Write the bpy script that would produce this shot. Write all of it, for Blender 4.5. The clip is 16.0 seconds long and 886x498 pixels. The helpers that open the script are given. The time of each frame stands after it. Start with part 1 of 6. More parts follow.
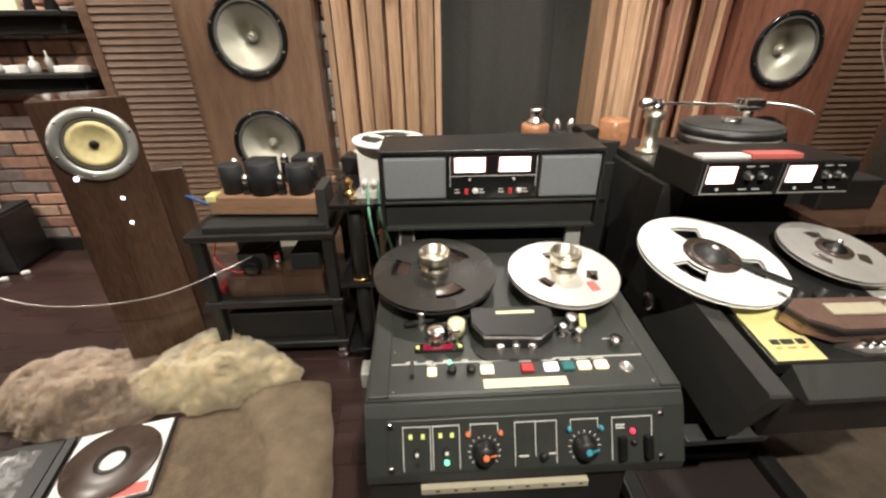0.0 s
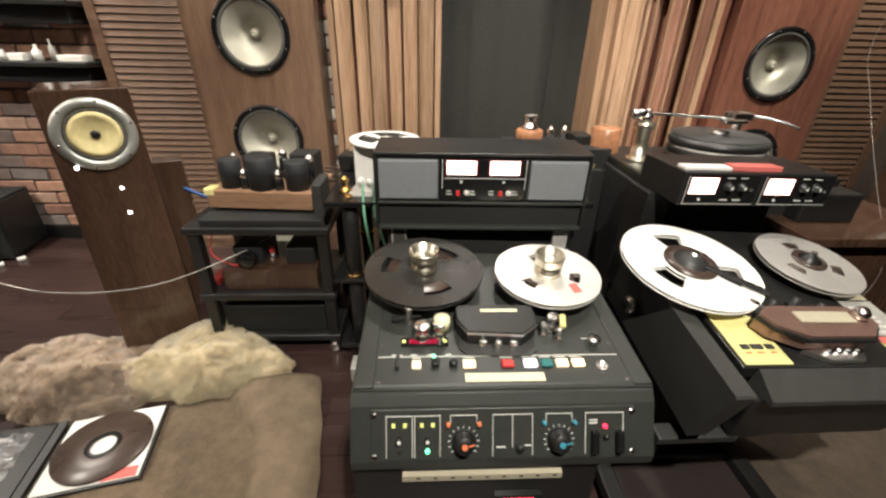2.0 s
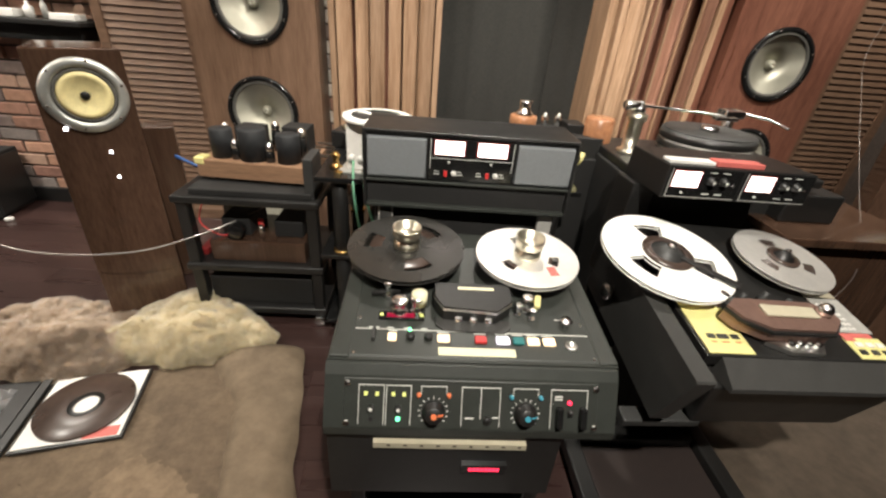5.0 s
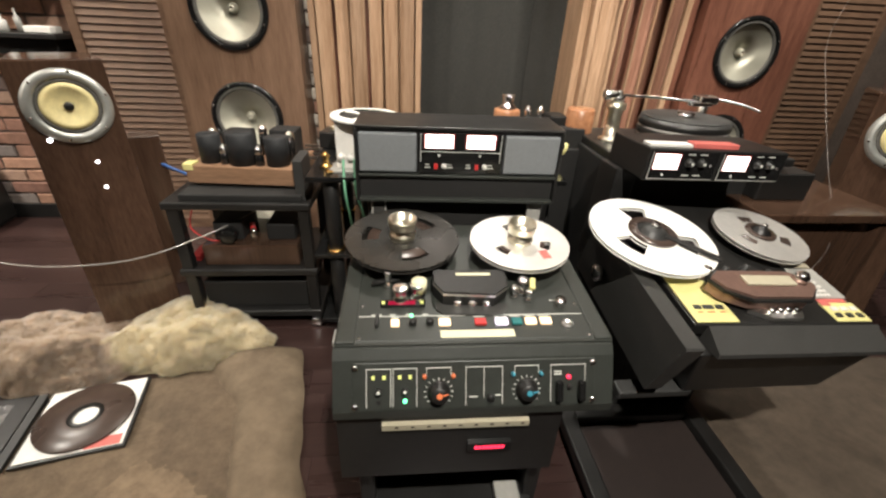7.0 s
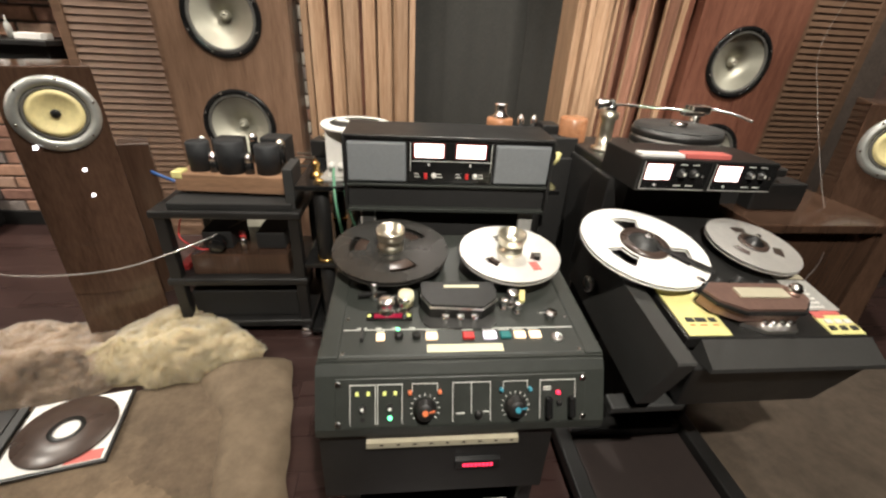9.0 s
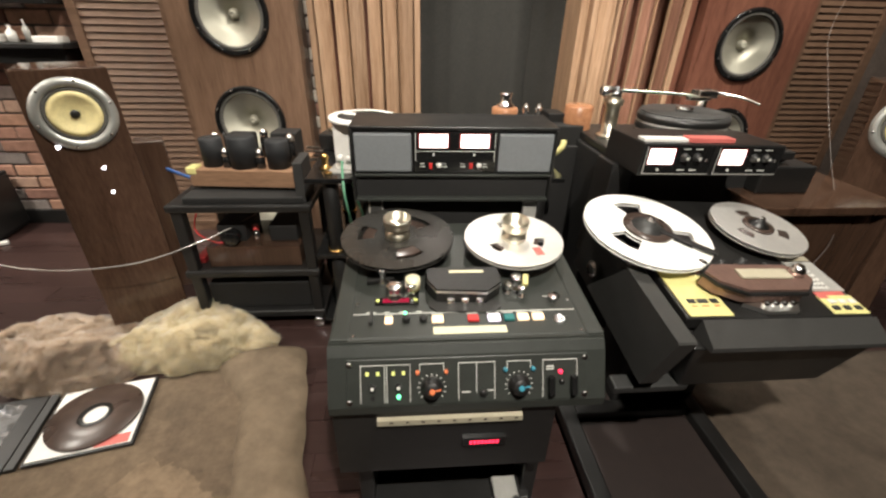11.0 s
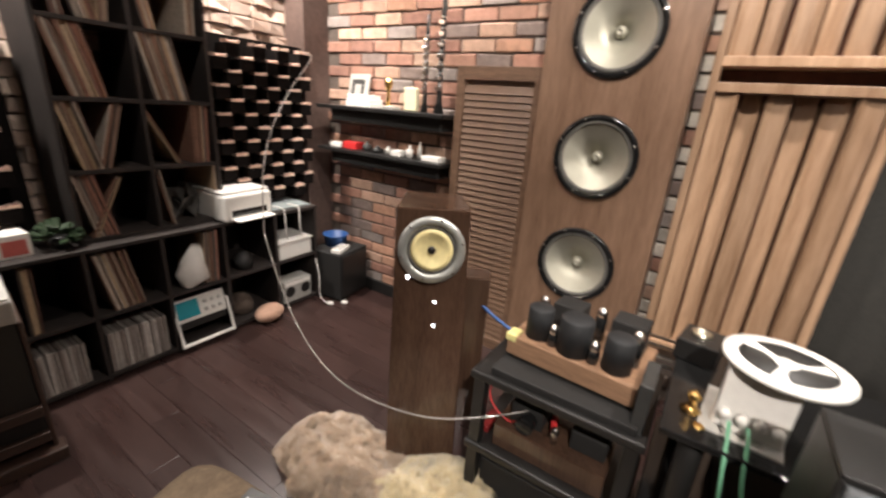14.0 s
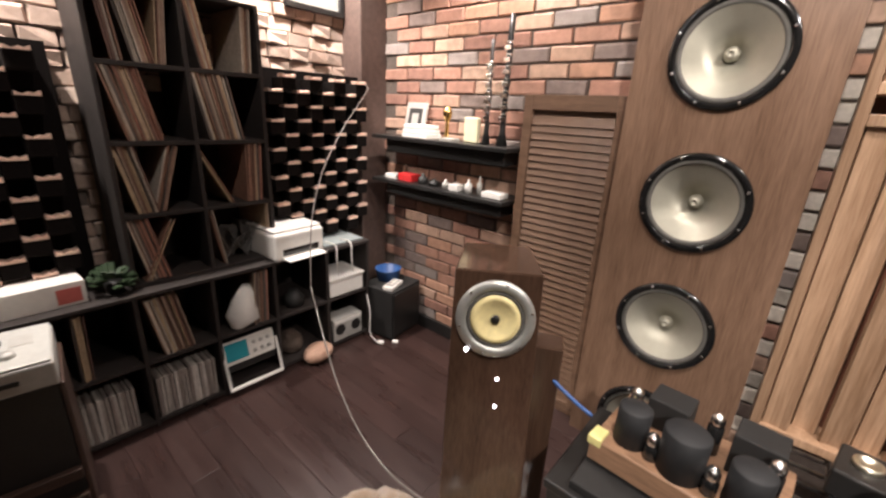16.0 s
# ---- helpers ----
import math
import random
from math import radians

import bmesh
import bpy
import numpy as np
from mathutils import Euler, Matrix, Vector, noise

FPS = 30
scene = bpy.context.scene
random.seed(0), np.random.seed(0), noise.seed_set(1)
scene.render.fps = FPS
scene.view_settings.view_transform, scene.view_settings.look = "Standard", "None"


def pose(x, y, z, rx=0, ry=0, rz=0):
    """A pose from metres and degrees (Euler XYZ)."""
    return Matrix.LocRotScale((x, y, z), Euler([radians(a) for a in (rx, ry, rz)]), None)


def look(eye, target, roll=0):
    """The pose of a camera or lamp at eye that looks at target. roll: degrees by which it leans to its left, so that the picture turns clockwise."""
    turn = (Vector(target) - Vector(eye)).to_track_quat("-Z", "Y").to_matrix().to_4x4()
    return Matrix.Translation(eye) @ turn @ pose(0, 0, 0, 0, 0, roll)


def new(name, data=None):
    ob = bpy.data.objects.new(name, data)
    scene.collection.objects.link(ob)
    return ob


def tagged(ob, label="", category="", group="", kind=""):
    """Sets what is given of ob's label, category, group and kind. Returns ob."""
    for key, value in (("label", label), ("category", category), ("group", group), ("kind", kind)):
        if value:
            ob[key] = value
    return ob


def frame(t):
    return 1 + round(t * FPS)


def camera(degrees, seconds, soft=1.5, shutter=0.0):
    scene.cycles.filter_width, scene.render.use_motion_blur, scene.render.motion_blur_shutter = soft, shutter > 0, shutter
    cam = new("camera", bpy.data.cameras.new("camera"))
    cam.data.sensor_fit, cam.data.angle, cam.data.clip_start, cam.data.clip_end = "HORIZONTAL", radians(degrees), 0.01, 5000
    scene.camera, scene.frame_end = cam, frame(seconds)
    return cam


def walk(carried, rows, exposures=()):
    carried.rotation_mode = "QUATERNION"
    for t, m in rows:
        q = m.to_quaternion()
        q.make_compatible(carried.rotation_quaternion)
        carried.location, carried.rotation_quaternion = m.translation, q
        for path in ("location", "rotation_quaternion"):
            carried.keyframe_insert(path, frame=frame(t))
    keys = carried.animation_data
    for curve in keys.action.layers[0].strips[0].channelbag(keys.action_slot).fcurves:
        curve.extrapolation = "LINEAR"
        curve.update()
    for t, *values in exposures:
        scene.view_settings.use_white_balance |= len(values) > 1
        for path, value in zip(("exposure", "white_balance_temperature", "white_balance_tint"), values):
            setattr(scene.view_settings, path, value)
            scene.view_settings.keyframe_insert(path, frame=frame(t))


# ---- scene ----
cam = camera(94.1, 16.0, soft=2.4, shutter=0.4)
PATH = [
    (0, (0.023, 0.001, 1.171), (0.104, 1.777, 0.254), -0.7),
    (0.5, (0.011, -0.02, 1.173), (0.095, 1.737, 0.223), -0.1),
    (1, (0.014, -0.048, 1.172), (0.097, 1.699, 0.203), 0.6),
    (1.5, (0.029, -0.051, 1.186), (0.109, 1.705, 0.232), 1.5),
    (2, (0.038, -0.031, 1.184), (0.135, 1.744, 0.269), 1.4),
    (2.5, (0.034, -0.014, 1.182), (0.142, 1.752, 0.249), 3.0),
    (3, (0.032, -0.009, 1.179), (0.131, 1.768, 0.267), 2.7),
    (3.5, (0.035, -0.017, 1.174), (0.13, 1.737, 0.219), 2.6),
    (4, (0.028, -0.023, 1.176), (0.093, 1.714, 0.186), 1.3),
    (4.5, (0.029, -0.031, 1.179), (0.085, 1.707, 0.191), 3.4),
    (5, (0.066, -0.054, 1.178), (0.189, 1.688, 0.203), 4.8),
    (7.5, (0.043, -0.093, 1.165), (0.232, 1.652, 0.207), 2.8),
    (8, (0.063, -0.074, 1.17), (0.261, 1.678, 0.225), 3.3),
    (10.5, (0.07, -0.082, 1.165), (0.244, 1.677, 0.229), 2.2),
    (11, (0.077, -0.107, 1.17), (0.221, 1.636, 0.202), 1.4),
    (11.5, (0.069, -0.115, 1.175), (0.197, 1.66, 0.264), 1.1),
    (12, (0.049, -0.101, 1.172), (0.122, 1.689, 0.281), -0.6),
    (12.5, (-0.044, 0.014, 1.2), (-0.259, 1.826, 0.38), -1.5),
    (13, (-0.167, 0.136, 1.248), (-0.681, 1.921, 0.506), -1.4),
    (13.5, (-0.245, 0.216, 1.303), (-0.924, 1.952, 0.577), 1.8),
    (14, (-0.322, 0.323, 1.357), (-1.331, 1.916, 0.691), 4.3),
    (14.5, (-0.319, 0.465, 1.412), (-1.607, 1.826, 0.714), 4.6),
    (15, (-0.332, 0.502, 1.439), (-1.704, 1.801, 0.783), 1.5),
    (15.5, (-0.399, 0.518, 1.425), (-1.736, 1.834, 0.733), 0.1),
    (16, (-0.505, 0.508, 1.45), (-1.729, 1.958, 0.819), 3.0),
]
walk(cam, [(t, look(eye, target, roll)) for t, eye, target, roll in PATH], [(0.0, 0.0, 6500, 11.5), (12.0, 0.0, 6500, 11.5), (13.0, 0.05, 6500, 12.0), (14.0, 0.0, 6500, 17.0), (15.0, -0.08, 6500, 20.0), (16.0, -0.1, 6500, 20.0)])

# ---- light ----
world = bpy.data.worlds.new("world")
world.use_nodes = True
world.node_tree.nodes["Background"].inputs[0].default_value = (0.10, 0.09, 0.085, 1)
world.node_tree.nodes["Background"].inputs[1].default_value = 0.25
scene.world = world


def spot(name, eye, target, watts, cone, colour=(1.0, 0.95, 0.84), size=0.035, blend=0.5):
    data = bpy.data.lights.new(name, "SPOT")
    data.energy, data.color, data.spot_size, data.spot_blend, data.shadow_soft_size = watts, colour, radians(cone), blend, size
    ob = new(name, data)
    ob.matrix_world = look(eye, target)
    return ob


CEIL = 2.62
SPOTS = [
    ((-1.80, 2.20, CEIL - 0.10), (-1.80, 2.45, 1.90), 112, 96),
    ((-1.70, 0.95, CEIL - 0.10), (-1.60, 1.45, 0.3), 34, 120),
    ((-0.50, 1.15, CEIL - 0.10), (-0.70, 2.25, 1.35), 105, 105),
    ((0.30, -0.55, CEIL - 0.10), (0.45, 0.88, 0.7), 330, 70),
    ((0.35, 1.70, CEIL - 0.10), (0.05, 2.3, 1.1), 110, 125),
    ((1.05, 1.15, CEIL - 0.10), (1.05, 1.45, 0.8), 60, 80),
    ((-2.57, 1.75, CEIL - 0.10), (-2.80, 1.75, 1.6), 180, 130),
    ((-2.57, 0.50, CEIL - 0.10), (-2.80, 0.55, 1.6), 185, 130),
    ((1.75, 1.40, CEIL - 0.10), (1.85, 2.3, 1.3), 165, 110),
]
for eye, target, watts, cone in SPOTS:
    spot("ceiling_lamp", eye, target, watts, cone)

# ---- materials ----


def mat(name, colour, rough=0.5, metal=0.0, noise_scale=30.0, vary=0.25, bump=0.1, stretch=(1, 1, 1), second=None,
        emit=0.0, per_object=0.0, coat=0.0, bump_dist=0.002, rough_vary=0.12, speck=0.0, per_island=0.0):
    """A surface with large stains and fine grain: colour, a second colour for the grain, relief."""
    m = bpy.data.materials.new(name)
    m.use_nodes = True
    nt = m.node_tree
    b = nt.nodes["Principled BSDF"]
    b.inputs["Roughness"].default_value = rough
    b.inputs["Metallic"].default_value = metal
    b.inputs["Coat Weight"].default_value = coat
    b.inputs["Coat Roughness"].default_value = 0.08
    co = nt.nodes.new("ShaderNodeTexCoord")
    mp = nt.nodes.new("ShaderNodeMapping")
    mp.inputs["Scale"].default_value = stretch
    nt.links.new(co.outputs["Object"], mp.inputs["Vector"])
    fine = nt.nodes.new("ShaderNodeTexNoise")
    fine.inputs["Scale"].default_value, fine.inputs["Detail"].default_value = noise_scale, 6
    fine.inputs["Roughness"].default_value = 0.65
    wide = nt.nodes.new("ShaderNodeTexNoise")
    wide.inputs["Scale"].default_value, wide.inputs["Detail"].default_value = noise_scale * 0.16, 3
    for n in (fine, wide):
        nt.links.new(mp.outputs[0], n.inputs["Vector"])
    if per_object or per_island:
        info = nt.nodes.new("ShaderNodeObjectInfo") if per_object else nt.nodes.new("ShaderNodeNewGeometry")
        rnd = info.outputs["Random"] if per_object else info.outputs["Random Per Island"]
        add = nt.nodes.new("ShaderNodeVectorMath")
        add.operation = "ADD"
        mul = nt.nodes.new("ShaderNodeVectorMath")
        mul.operation = "SCALE"
        mul.inputs[0].default_value = (7.3, 3.1, 9.7)
        nt.links.new(rnd, mul.inputs["Scale"])
        nt.links.new(co.outputs["Object"], add.inputs[0])
        nt.links.new(mul.outputs[0], add.inputs[1])
        nt.links.new(add.outputs[0], mp.inputs["Vector"])
    mix = nt.nodes.new("ShaderNodeMath")
    mix.operation = "MULTIPLY_ADD"
    mix.inputs[1].default_value = 0.6
    half = nt.nodes.new("ShaderNodeMath")
    half.operation = "MULTIPLY"
    half.inputs[1].default_value = 0.4
    nt.links.new(wide.outputs["Fac"], half.inputs[0])
    nt.links.new(fine.outputs["Fac"], mix.inputs[0])
    nt.links.new(half.outputs[0], mix.inputs[2])
    ramp = nt.nodes.new("ShaderNodeValToRGB")
    ramp.color_ramp.elements[0].position, ramp.color_ramp.elements[1].position = 0.34, 0.66
    low = second or tuple(c * (1 - vary) for c in colour)
    high = tuple(min(1, c * (1 + vary * 0.6)) for c in colour)
    ramp.color_ramp.elements[0].color, ramp.color_ramp.elements[1].color = (*low, 1), (*high, 1)
    nt.links.new(mix.outputs[0], ramp.inputs[0])
    out = ramp.outputs[0]
    if per_object or per_island:
        hsv = nt.nodes.new("ShaderNodeHueSaturation")
        rng = nt.nodes.new("ShaderNodeMapRange")
        k = per_object or per_island
        rng.inputs[3].default_value, rng.inputs[4].default_value = 1 - k, 1 + k
        nt.links.new(rnd, rng.inputs[0])
        nt.links.new(rng.outputs[0], hsv.inputs["Value"])
        nt.links.new(out, hsv.inputs["Color"])
        out = hsv.outputs[0]
    nt.links.new(out, b.inputs["Base Color"])
    rr = nt.nodes.new("ShaderNodeMapRange")
    rr.inputs[3].default_value, rr.inputs[4].default_value = max(0.02, rough - rough_vary), min(1, rough + rough_vary)
    nt.links.new(wide.outputs["Fac"], rr.inputs[0])
    nt.links.new(rr.outputs[0], b.inputs["Roughness"])
    if bump:
        bp = nt.nodes.new("ShaderNodeBump")
        bp.inputs["Strength"].default_value, bp.inputs["Distance"].default_value = bump, bump_dist
        nt.links.new(fine.outputs["Fac"], bp.inputs["Height"])
        nt.links.new(bp.outputs[0], b.inputs["Normal"])
    if emit:
        b.inputs["Emission Color"].default_value = (*colour, 1)
        b.inputs["Emission Strength"].default_value = emit
    return m


def choice_mat(name, colours, rough=0.8, noise_scale=25.0, bump=0.3, bump_dist=0.003, vary=0.35):
    """One surface whose colour differs from piece to piece."""
    m = mat(name, (0.5, 0.5, 0.5), rough, 0, noise_scale, vary, bump, per_object=0.12, bump_dist=bump_dist)
    nt = m.node_tree
    b = nt.nodes["Principled BSDF"]
    old = b.inputs["Base Color"].links[0].from_socket
    info = nt.nodes.new("ShaderNodeObjectInfo")
    ramp = nt.nodes.new("ShaderNodeValToRGB")
    ramp.color_ramp.interpolation = "CONSTANT"
    while len(ramp.color_ramp.elements) < len(colours):
        ramp.color_ramp.elements.new(0.5)
    for n, c in enumerate(colours):
        ramp.color_ramp.elements[n].position = n / len(colours)
        ramp.color_ramp.elements[n].color = (*c, 1)
    nt.links.new(info.outputs["Random"], ramp.inputs[0])
    mul = nt.nodes.new("ShaderNodeMix")
    mul.data_type, mul.blend_type = "RGBA", "MULTIPLY"
    mul.inputs[0].default_value = 1.0
    gain = nt.nodes.new("ShaderNodeMix")
    gain.data_type, gain.blend_type = "RGBA", "ADD"
    gain.inputs[0].default_value = 1.0
    nt.links.new(old, gain.inputs[6])
    nt.links.new(old, gain.inputs[7])
    nt.links.new(gain.outputs[2], mul.inputs[6])
    nt.links.new(ramp.outputs[0], mul.inputs[7])
    nt.links.new(mul.outputs[2], b.inputs["Base Color"])
    return m


WALNUT = mat("walnut", (0.190, 0.116, 0.076), 0.36, 0, 20, 0.4, 0.05, (7, 7, 0.5), second=(0.112, 0.064, 0.040))
WALNUT_GLOSS = mat("walnut_gloss", (0.066, 0.037, 0.024), 0.16, 0, 18, 0.4, 0.02, (7, 7, 0.4), second=(0.038, 0.021, 0.014), coat=0.4)
MAHOGANY = mat("mahogany", (0.20, 0.085, 0.055), 0.33, 0, 26, 0.4, 0.05, (9, 9, 0.7), second=(0.10, 0.038, 0.026))
LOUVRE = mat("louvre_wood", (0.155, 0.092, 0.058), 0.45, 0, 26, 0.4, 0.1, (0.8, 9, 9), second=(0.09, 0.052, 0.033))
SLAT = mat("slat_wood", (0.36, 0.235, 0.15), 0.42, 0, 18, 0.4, 0.06, (7, 7, 0.4), second=(0.22, 0.125, 0.07), per_object=0.22)
REDSLAT = mat("red_slat_wood", (0.27, 0.135, 0.09), 0.42, 0, 18, 0.4, 0.06, (7, 7, 0.4), second=(0.15, 0.07, 0.045), per_object=0.22)
AMPWOOD = mat("amp_wood", (0.28, 0.165, 0.10), 0.38, 0, 26, 0.4, 0.08, (0.8, 9, 9), second=(0.15, 0.085, 0.05))
BURL = mat("burl_wood", (0.42, 0.20, 0.10), 0.3, 0, 40, 0.4, 0.05, second=(0.25, 0.11, 0.055))
PLANK = mat("floor_plank", (0.037, 0.020, 0.0175), 0.30, 0, 16, 0.35, 0.06, (0.7, 7, 7), second=(0.026, 0.014, 0.0125), per_object=0.16)
UNDER = mat("under_floor", (0.02, 0.012, 0.01), 0.7)
MORTAR = mat("mortar", (0.11, 0.085, 0.070), 0.9, 0, 60, 0.4, 0.5)
PLASTER = mat("plaster_brown", (0.11, 0.070, 0.057), 0.75, 0, 30, 0.35, 0.3)
# Pale paint for the unseen ceiling, so that it bounces light down.
CEILING = mat("ceiling_paint", (0.56, 0.53, 0.50), 0.8, 0, 20, 0.2, 0.1)
BRICK = choice_mat("brick", [(0.38, 0.205, 0.145), (0.30, 0.155, 0.115), (0.43, 0.275, 0.20), (0.20, 0.15, 0.13), (0.34, 0.18, 0.13),
                             (0.45, 0.30, 0.22), (0.24, 0.20, 0.18), (0.38, 0.21, 0.14)], 0.85, 22, 0.6, 0.004)
STONE = choice_mat("pale_stone", [(0.50, 0.37, 0.30), (0.40, 0.285, 0.225), (0.56, 0.44, 0.36), (0.36, 0.27, 0.22)], 0.85, 16, 0.7, 0.006)
DRAPE = mat("black_cloth", (0.022, 0.021, 0.018), 0.9, 0, 140, 0.4, 0.5, (1, 1, 0.6))
CONSOLE = mat("console_paint", (0.030, 0.033, 0.029), 0.42, 0, 220, 0.18, 0.12, bump_dist=0.0006)
CONSOLE2 = mat("console_grey", (0.040, 0.039, 0.037), 0.48, 0, 220, 0.18, 0.12, bump_dist=0.0006)
BLACK = mat("black_paint", (0.014, 0.0135, 0.013), 0.4, 0, 60, 0.3, 0.08)
MATTE = mat("matte_black", (0.010, 0.0095, 0.009), 0.75, 0, 60, 0.3, 0.1)
GLOSS = mat("black_gloss", (0.010, 0.010, 0.010), 0.12, 0, 40, 0.3, 0.0)
GRILLE = mat("grey_grille", (0.165, 0.176, 0.184), 0.62, 0, 700, 0.14, 0.35, bump_dist=0.001)
CHROME = mat("chrome", (0.86, 0.85, 0.83), 0.20, 1, 30, 0.1, 0.0, rough_vary=0.05)
ALU = mat("brushed_aluminium", (0.80, 0.79, 0.76), 0.30, 1, 60, 0.1, 0.05)
REELMETAL = mat("reel_aluminium", (0.86, 0.84, 0.80), 0.42, 0.75, 60, 0.08, 0.03)
REELWHITE = mat("reel_white", (0.85, 0.84, 0.80), 0.4, 0.0, 40, 0.06, 0.02)
BRASS = mat("pale_brass", (0.84, 0.79, 0.64), 0.30, 1, 40, 0.12, 0.0)
GOLD = mat("gold", (0.85, 0.55, 0.20), 0.25, 1, 40, 0.12, 0.0)
TAPE = mat("tape_brown", (0.060, 0.040, 0.032), 0.30, 0, 40, 0.3, 0.03)
SMOKE = mat("smoked_reel", (0.034, 0.032, 0.029), 0.26, 0.2, 40, 0.2, 0.0)
COPPERLID = mat("bronze_lid", (0.30, 0.185, 0.150), 0.34, 0.6, 60, 0.2, 0.05)
CONE = mat("grey_cone", (0.40, 0.385, 0.315), 0.46, 0.5, 40, 0.06, 0.02)
CONE.node_tree.nodes["Principled BSDF"].inputs["Anisotropic"].default_value = 0.75
tangent = CONE.node_tree.nodes.new("ShaderNodeTangent")
tangent.direction_type, tangent.axis = "RADIAL", "Z"
CONE.node_tree.links.new(tangent.outputs[0], CONE.node_tree.nodes["Principled BSDF"].inputs["Tangent"])
SURROUND = mat("cone_surround", (0.10, 0.095, 0.085), 0.7, 0, 60, 0.2, 0.2)
RING = mat("driver_ring", (0.50, 0.51, 0.48), 0.38, 0.65, 60, 0.15, 0.03)
YELLOW = mat("woven_yellow", (0.84, 0.72, 0.36), 0.45, 0, 300, 0.2, 0.5, bump_dist=0.0008)
CREAM = mat("cream_label", (0.78, 0.74, 0.50), 0.5, 0, 40, 0.08, 0.0)
PALEYEL = mat("yellow_panel", (0.70, 0.64, 0.27), 0.45, 0, 40, 0.08, 0.0)
WHITE = mat("white_plastic", (0.72, 0.70, 0.66), 0.45, 0, 40, 0.08, 0.03)
PAPER = mat("white_card", (0.78, 0.76, 0.72), 0.7, 0, 40, 0.08, 0.05)
GREYBOX = mat("grey_steel", (0.45, 0.44, 0.41), 0.5, 0.3, 40, 0.15, 0.05)
DARKGREY = mat("dark_grey_plastic", (0.032, 0.032, 0.031), 0.5, 0, 60, 0.2, 0.08)
RED = mat("red", (0.55, 0.03, 0.03), 0.4, 0, 40, 0.15, 0.0)
REDCARD = mat("red_card", (0.58, 0.14, 0.12), 0.6, 0, 40, 0.15, 0.0)
BLUE = mat("blue_plastic", (0.03, 0.10, 0.30), 0.45, 0, 40, 0.15, 0.02)
GREENWIRE = mat("green_wire", (0.13, 0.34, 0.21), 0.5, 0, 40, 0.15, 0.0)
TEAL = mat("teal_key", (0.02, 0.17, 0.17), 0.4, 0, 40, 0.1, 0.0)
FUR = mat("sheepskin_pale", (0.53, 0.44, 0.275), 0.95, 0, 12, 0.25, 0.6, second=(0.39, 0.315, 0.185), bump_dist=0.010)
FURROSE = mat("sheepskin_beige", (0.40, 0.302, 0.218), 0.95, 0, 12, 0.25, 0.6, second=(0.33, 0.240, 0.170), bump_dist=0.010)
for soft in (FUR, FURROSE):
    soft.node_tree.nodes["Principled BSDF"].inputs["Sheen Weight"].default_value = 0.4
    soft.node_tree.nodes["Principled BSDF"].inputs["Subsurface Weight"].default_value = 0.25
    soft.node_tree.nodes["Principled BSDF"].inputs["Subsurface Radius"].default_value = (0.02, 0.015, 0.01)
RUG = mat("plush_rug", (0.160, 0.115, 0.073), 0.95, 0, 26, 0.3, 0.9, second=(0.088, 0.061, 0.038), bump_dist=0.006)
# Darker copy of the rug colour, with the second rug's shade put in.
RUGSHADED = mat("shaded_plush_rug", (0.085, 0.063, 0.045), 0.95, 0, 22, 0.3, 0.8, second=(0.053, 0.039, 0.027), bump_dist=0.006)
RUGBACK = mat("suede_back", (0.165, 0.122, 0.080), 0.9, 0, 14, 0.3, 0.7, second=(0.105, 0.076, 0.048), bump_dist=0.006)
WHITEBRICK = mat("pale_brick", (0.62, 0.56, 0.48), 0.8, 0, 40, 0.3, 0.6, per_object=0.25)
DARKRED = mat("dark_red_rim", (0.16, 0.012, 0.012), 0.4, 0, 40, 0.15, 0.0)
CANBLACK = mat("can_black", (0.011, 0.012, 0.0135), 0.7, 0, 90, 0.25, 0.15)
PALEGREY = mat("pale_grey_panel", (0.46, 0.46, 0.43), 0.42, 0.1, 50, 0.12, 0.03)
# the rug's nap lies in brushed patches
nt = RUG.node_tree
cells = nt.nodes.new("ShaderNodeTexVoronoi")
cells.inputs["Scale"].default_value = 3.4
warp = nt.nodes.new("ShaderNodeTexNoise")
warp.inputs["Scale"].default_value, warp.inputs["Detail"].default_value = 5.0, 4
blend = nt.nodes.new("ShaderNodeMix")
blend.data_type = "VECTOR"
blend.inputs[0].default_value = 0.25
place = nt.nodes.new("ShaderNodeTexCoord")
nt.links.new(place.outputs["Object"], warp.inputs["Vector"])
nt.links.new(place.outputs["Object"], blend.inputs[4])
nt.links.new(warp.outputs["Color"], blend.inputs[5])
nt.links.new(blend.outputs[1], cells.inputs["Vector"])
tone = nt.nodes.new("ShaderNodeHueSaturation")
span = nt.nodes.new("ShaderNodeMapRange")
span.inputs[3].default_value, span.inputs[4].default_value = 0.72, 1.28
nt.links.new(cells.outputs["Color"], span.inputs[0])
nt.links.new(span.outputs[0], tone.inputs["Value"])
shade = nt.nodes["Principled BSDF"].inputs["Base Color"]
nt.links.new(shade.links[0].from_socket, tone.inputs["Color"])
nt.links.new(tone.outputs[0], shade)
TRAY = mat("felt_tray", (0.09, 0.065, 0.05), 0.9, 0, 80, 0.3, 0.4)
LEDGE = mat("pale_ledge", (0.70, 0.48, 0.38), 0.7, 0, 60, 0.2, 0.2, per_object=0.15)
BLOCKBLACK = mat("block_black", (0.006, 0.004, 0.0035), 0.95, 0, 60, 0.3, 0.2)
BLOCKBLACK.node_tree.nodes["Principled BSDF"].inputs["Specular IOR Level"].default_value = 0.15
RACKBLACK = mat("rack_black", (0.022, 0.016, 0.014), 0.7, 0, 60, 0.3, 0.2)
VU = mat("vu_window", (1.0, 0.86, 0.80), 0.4, 0, 10, 0.03, 0.0, emit=3.2)
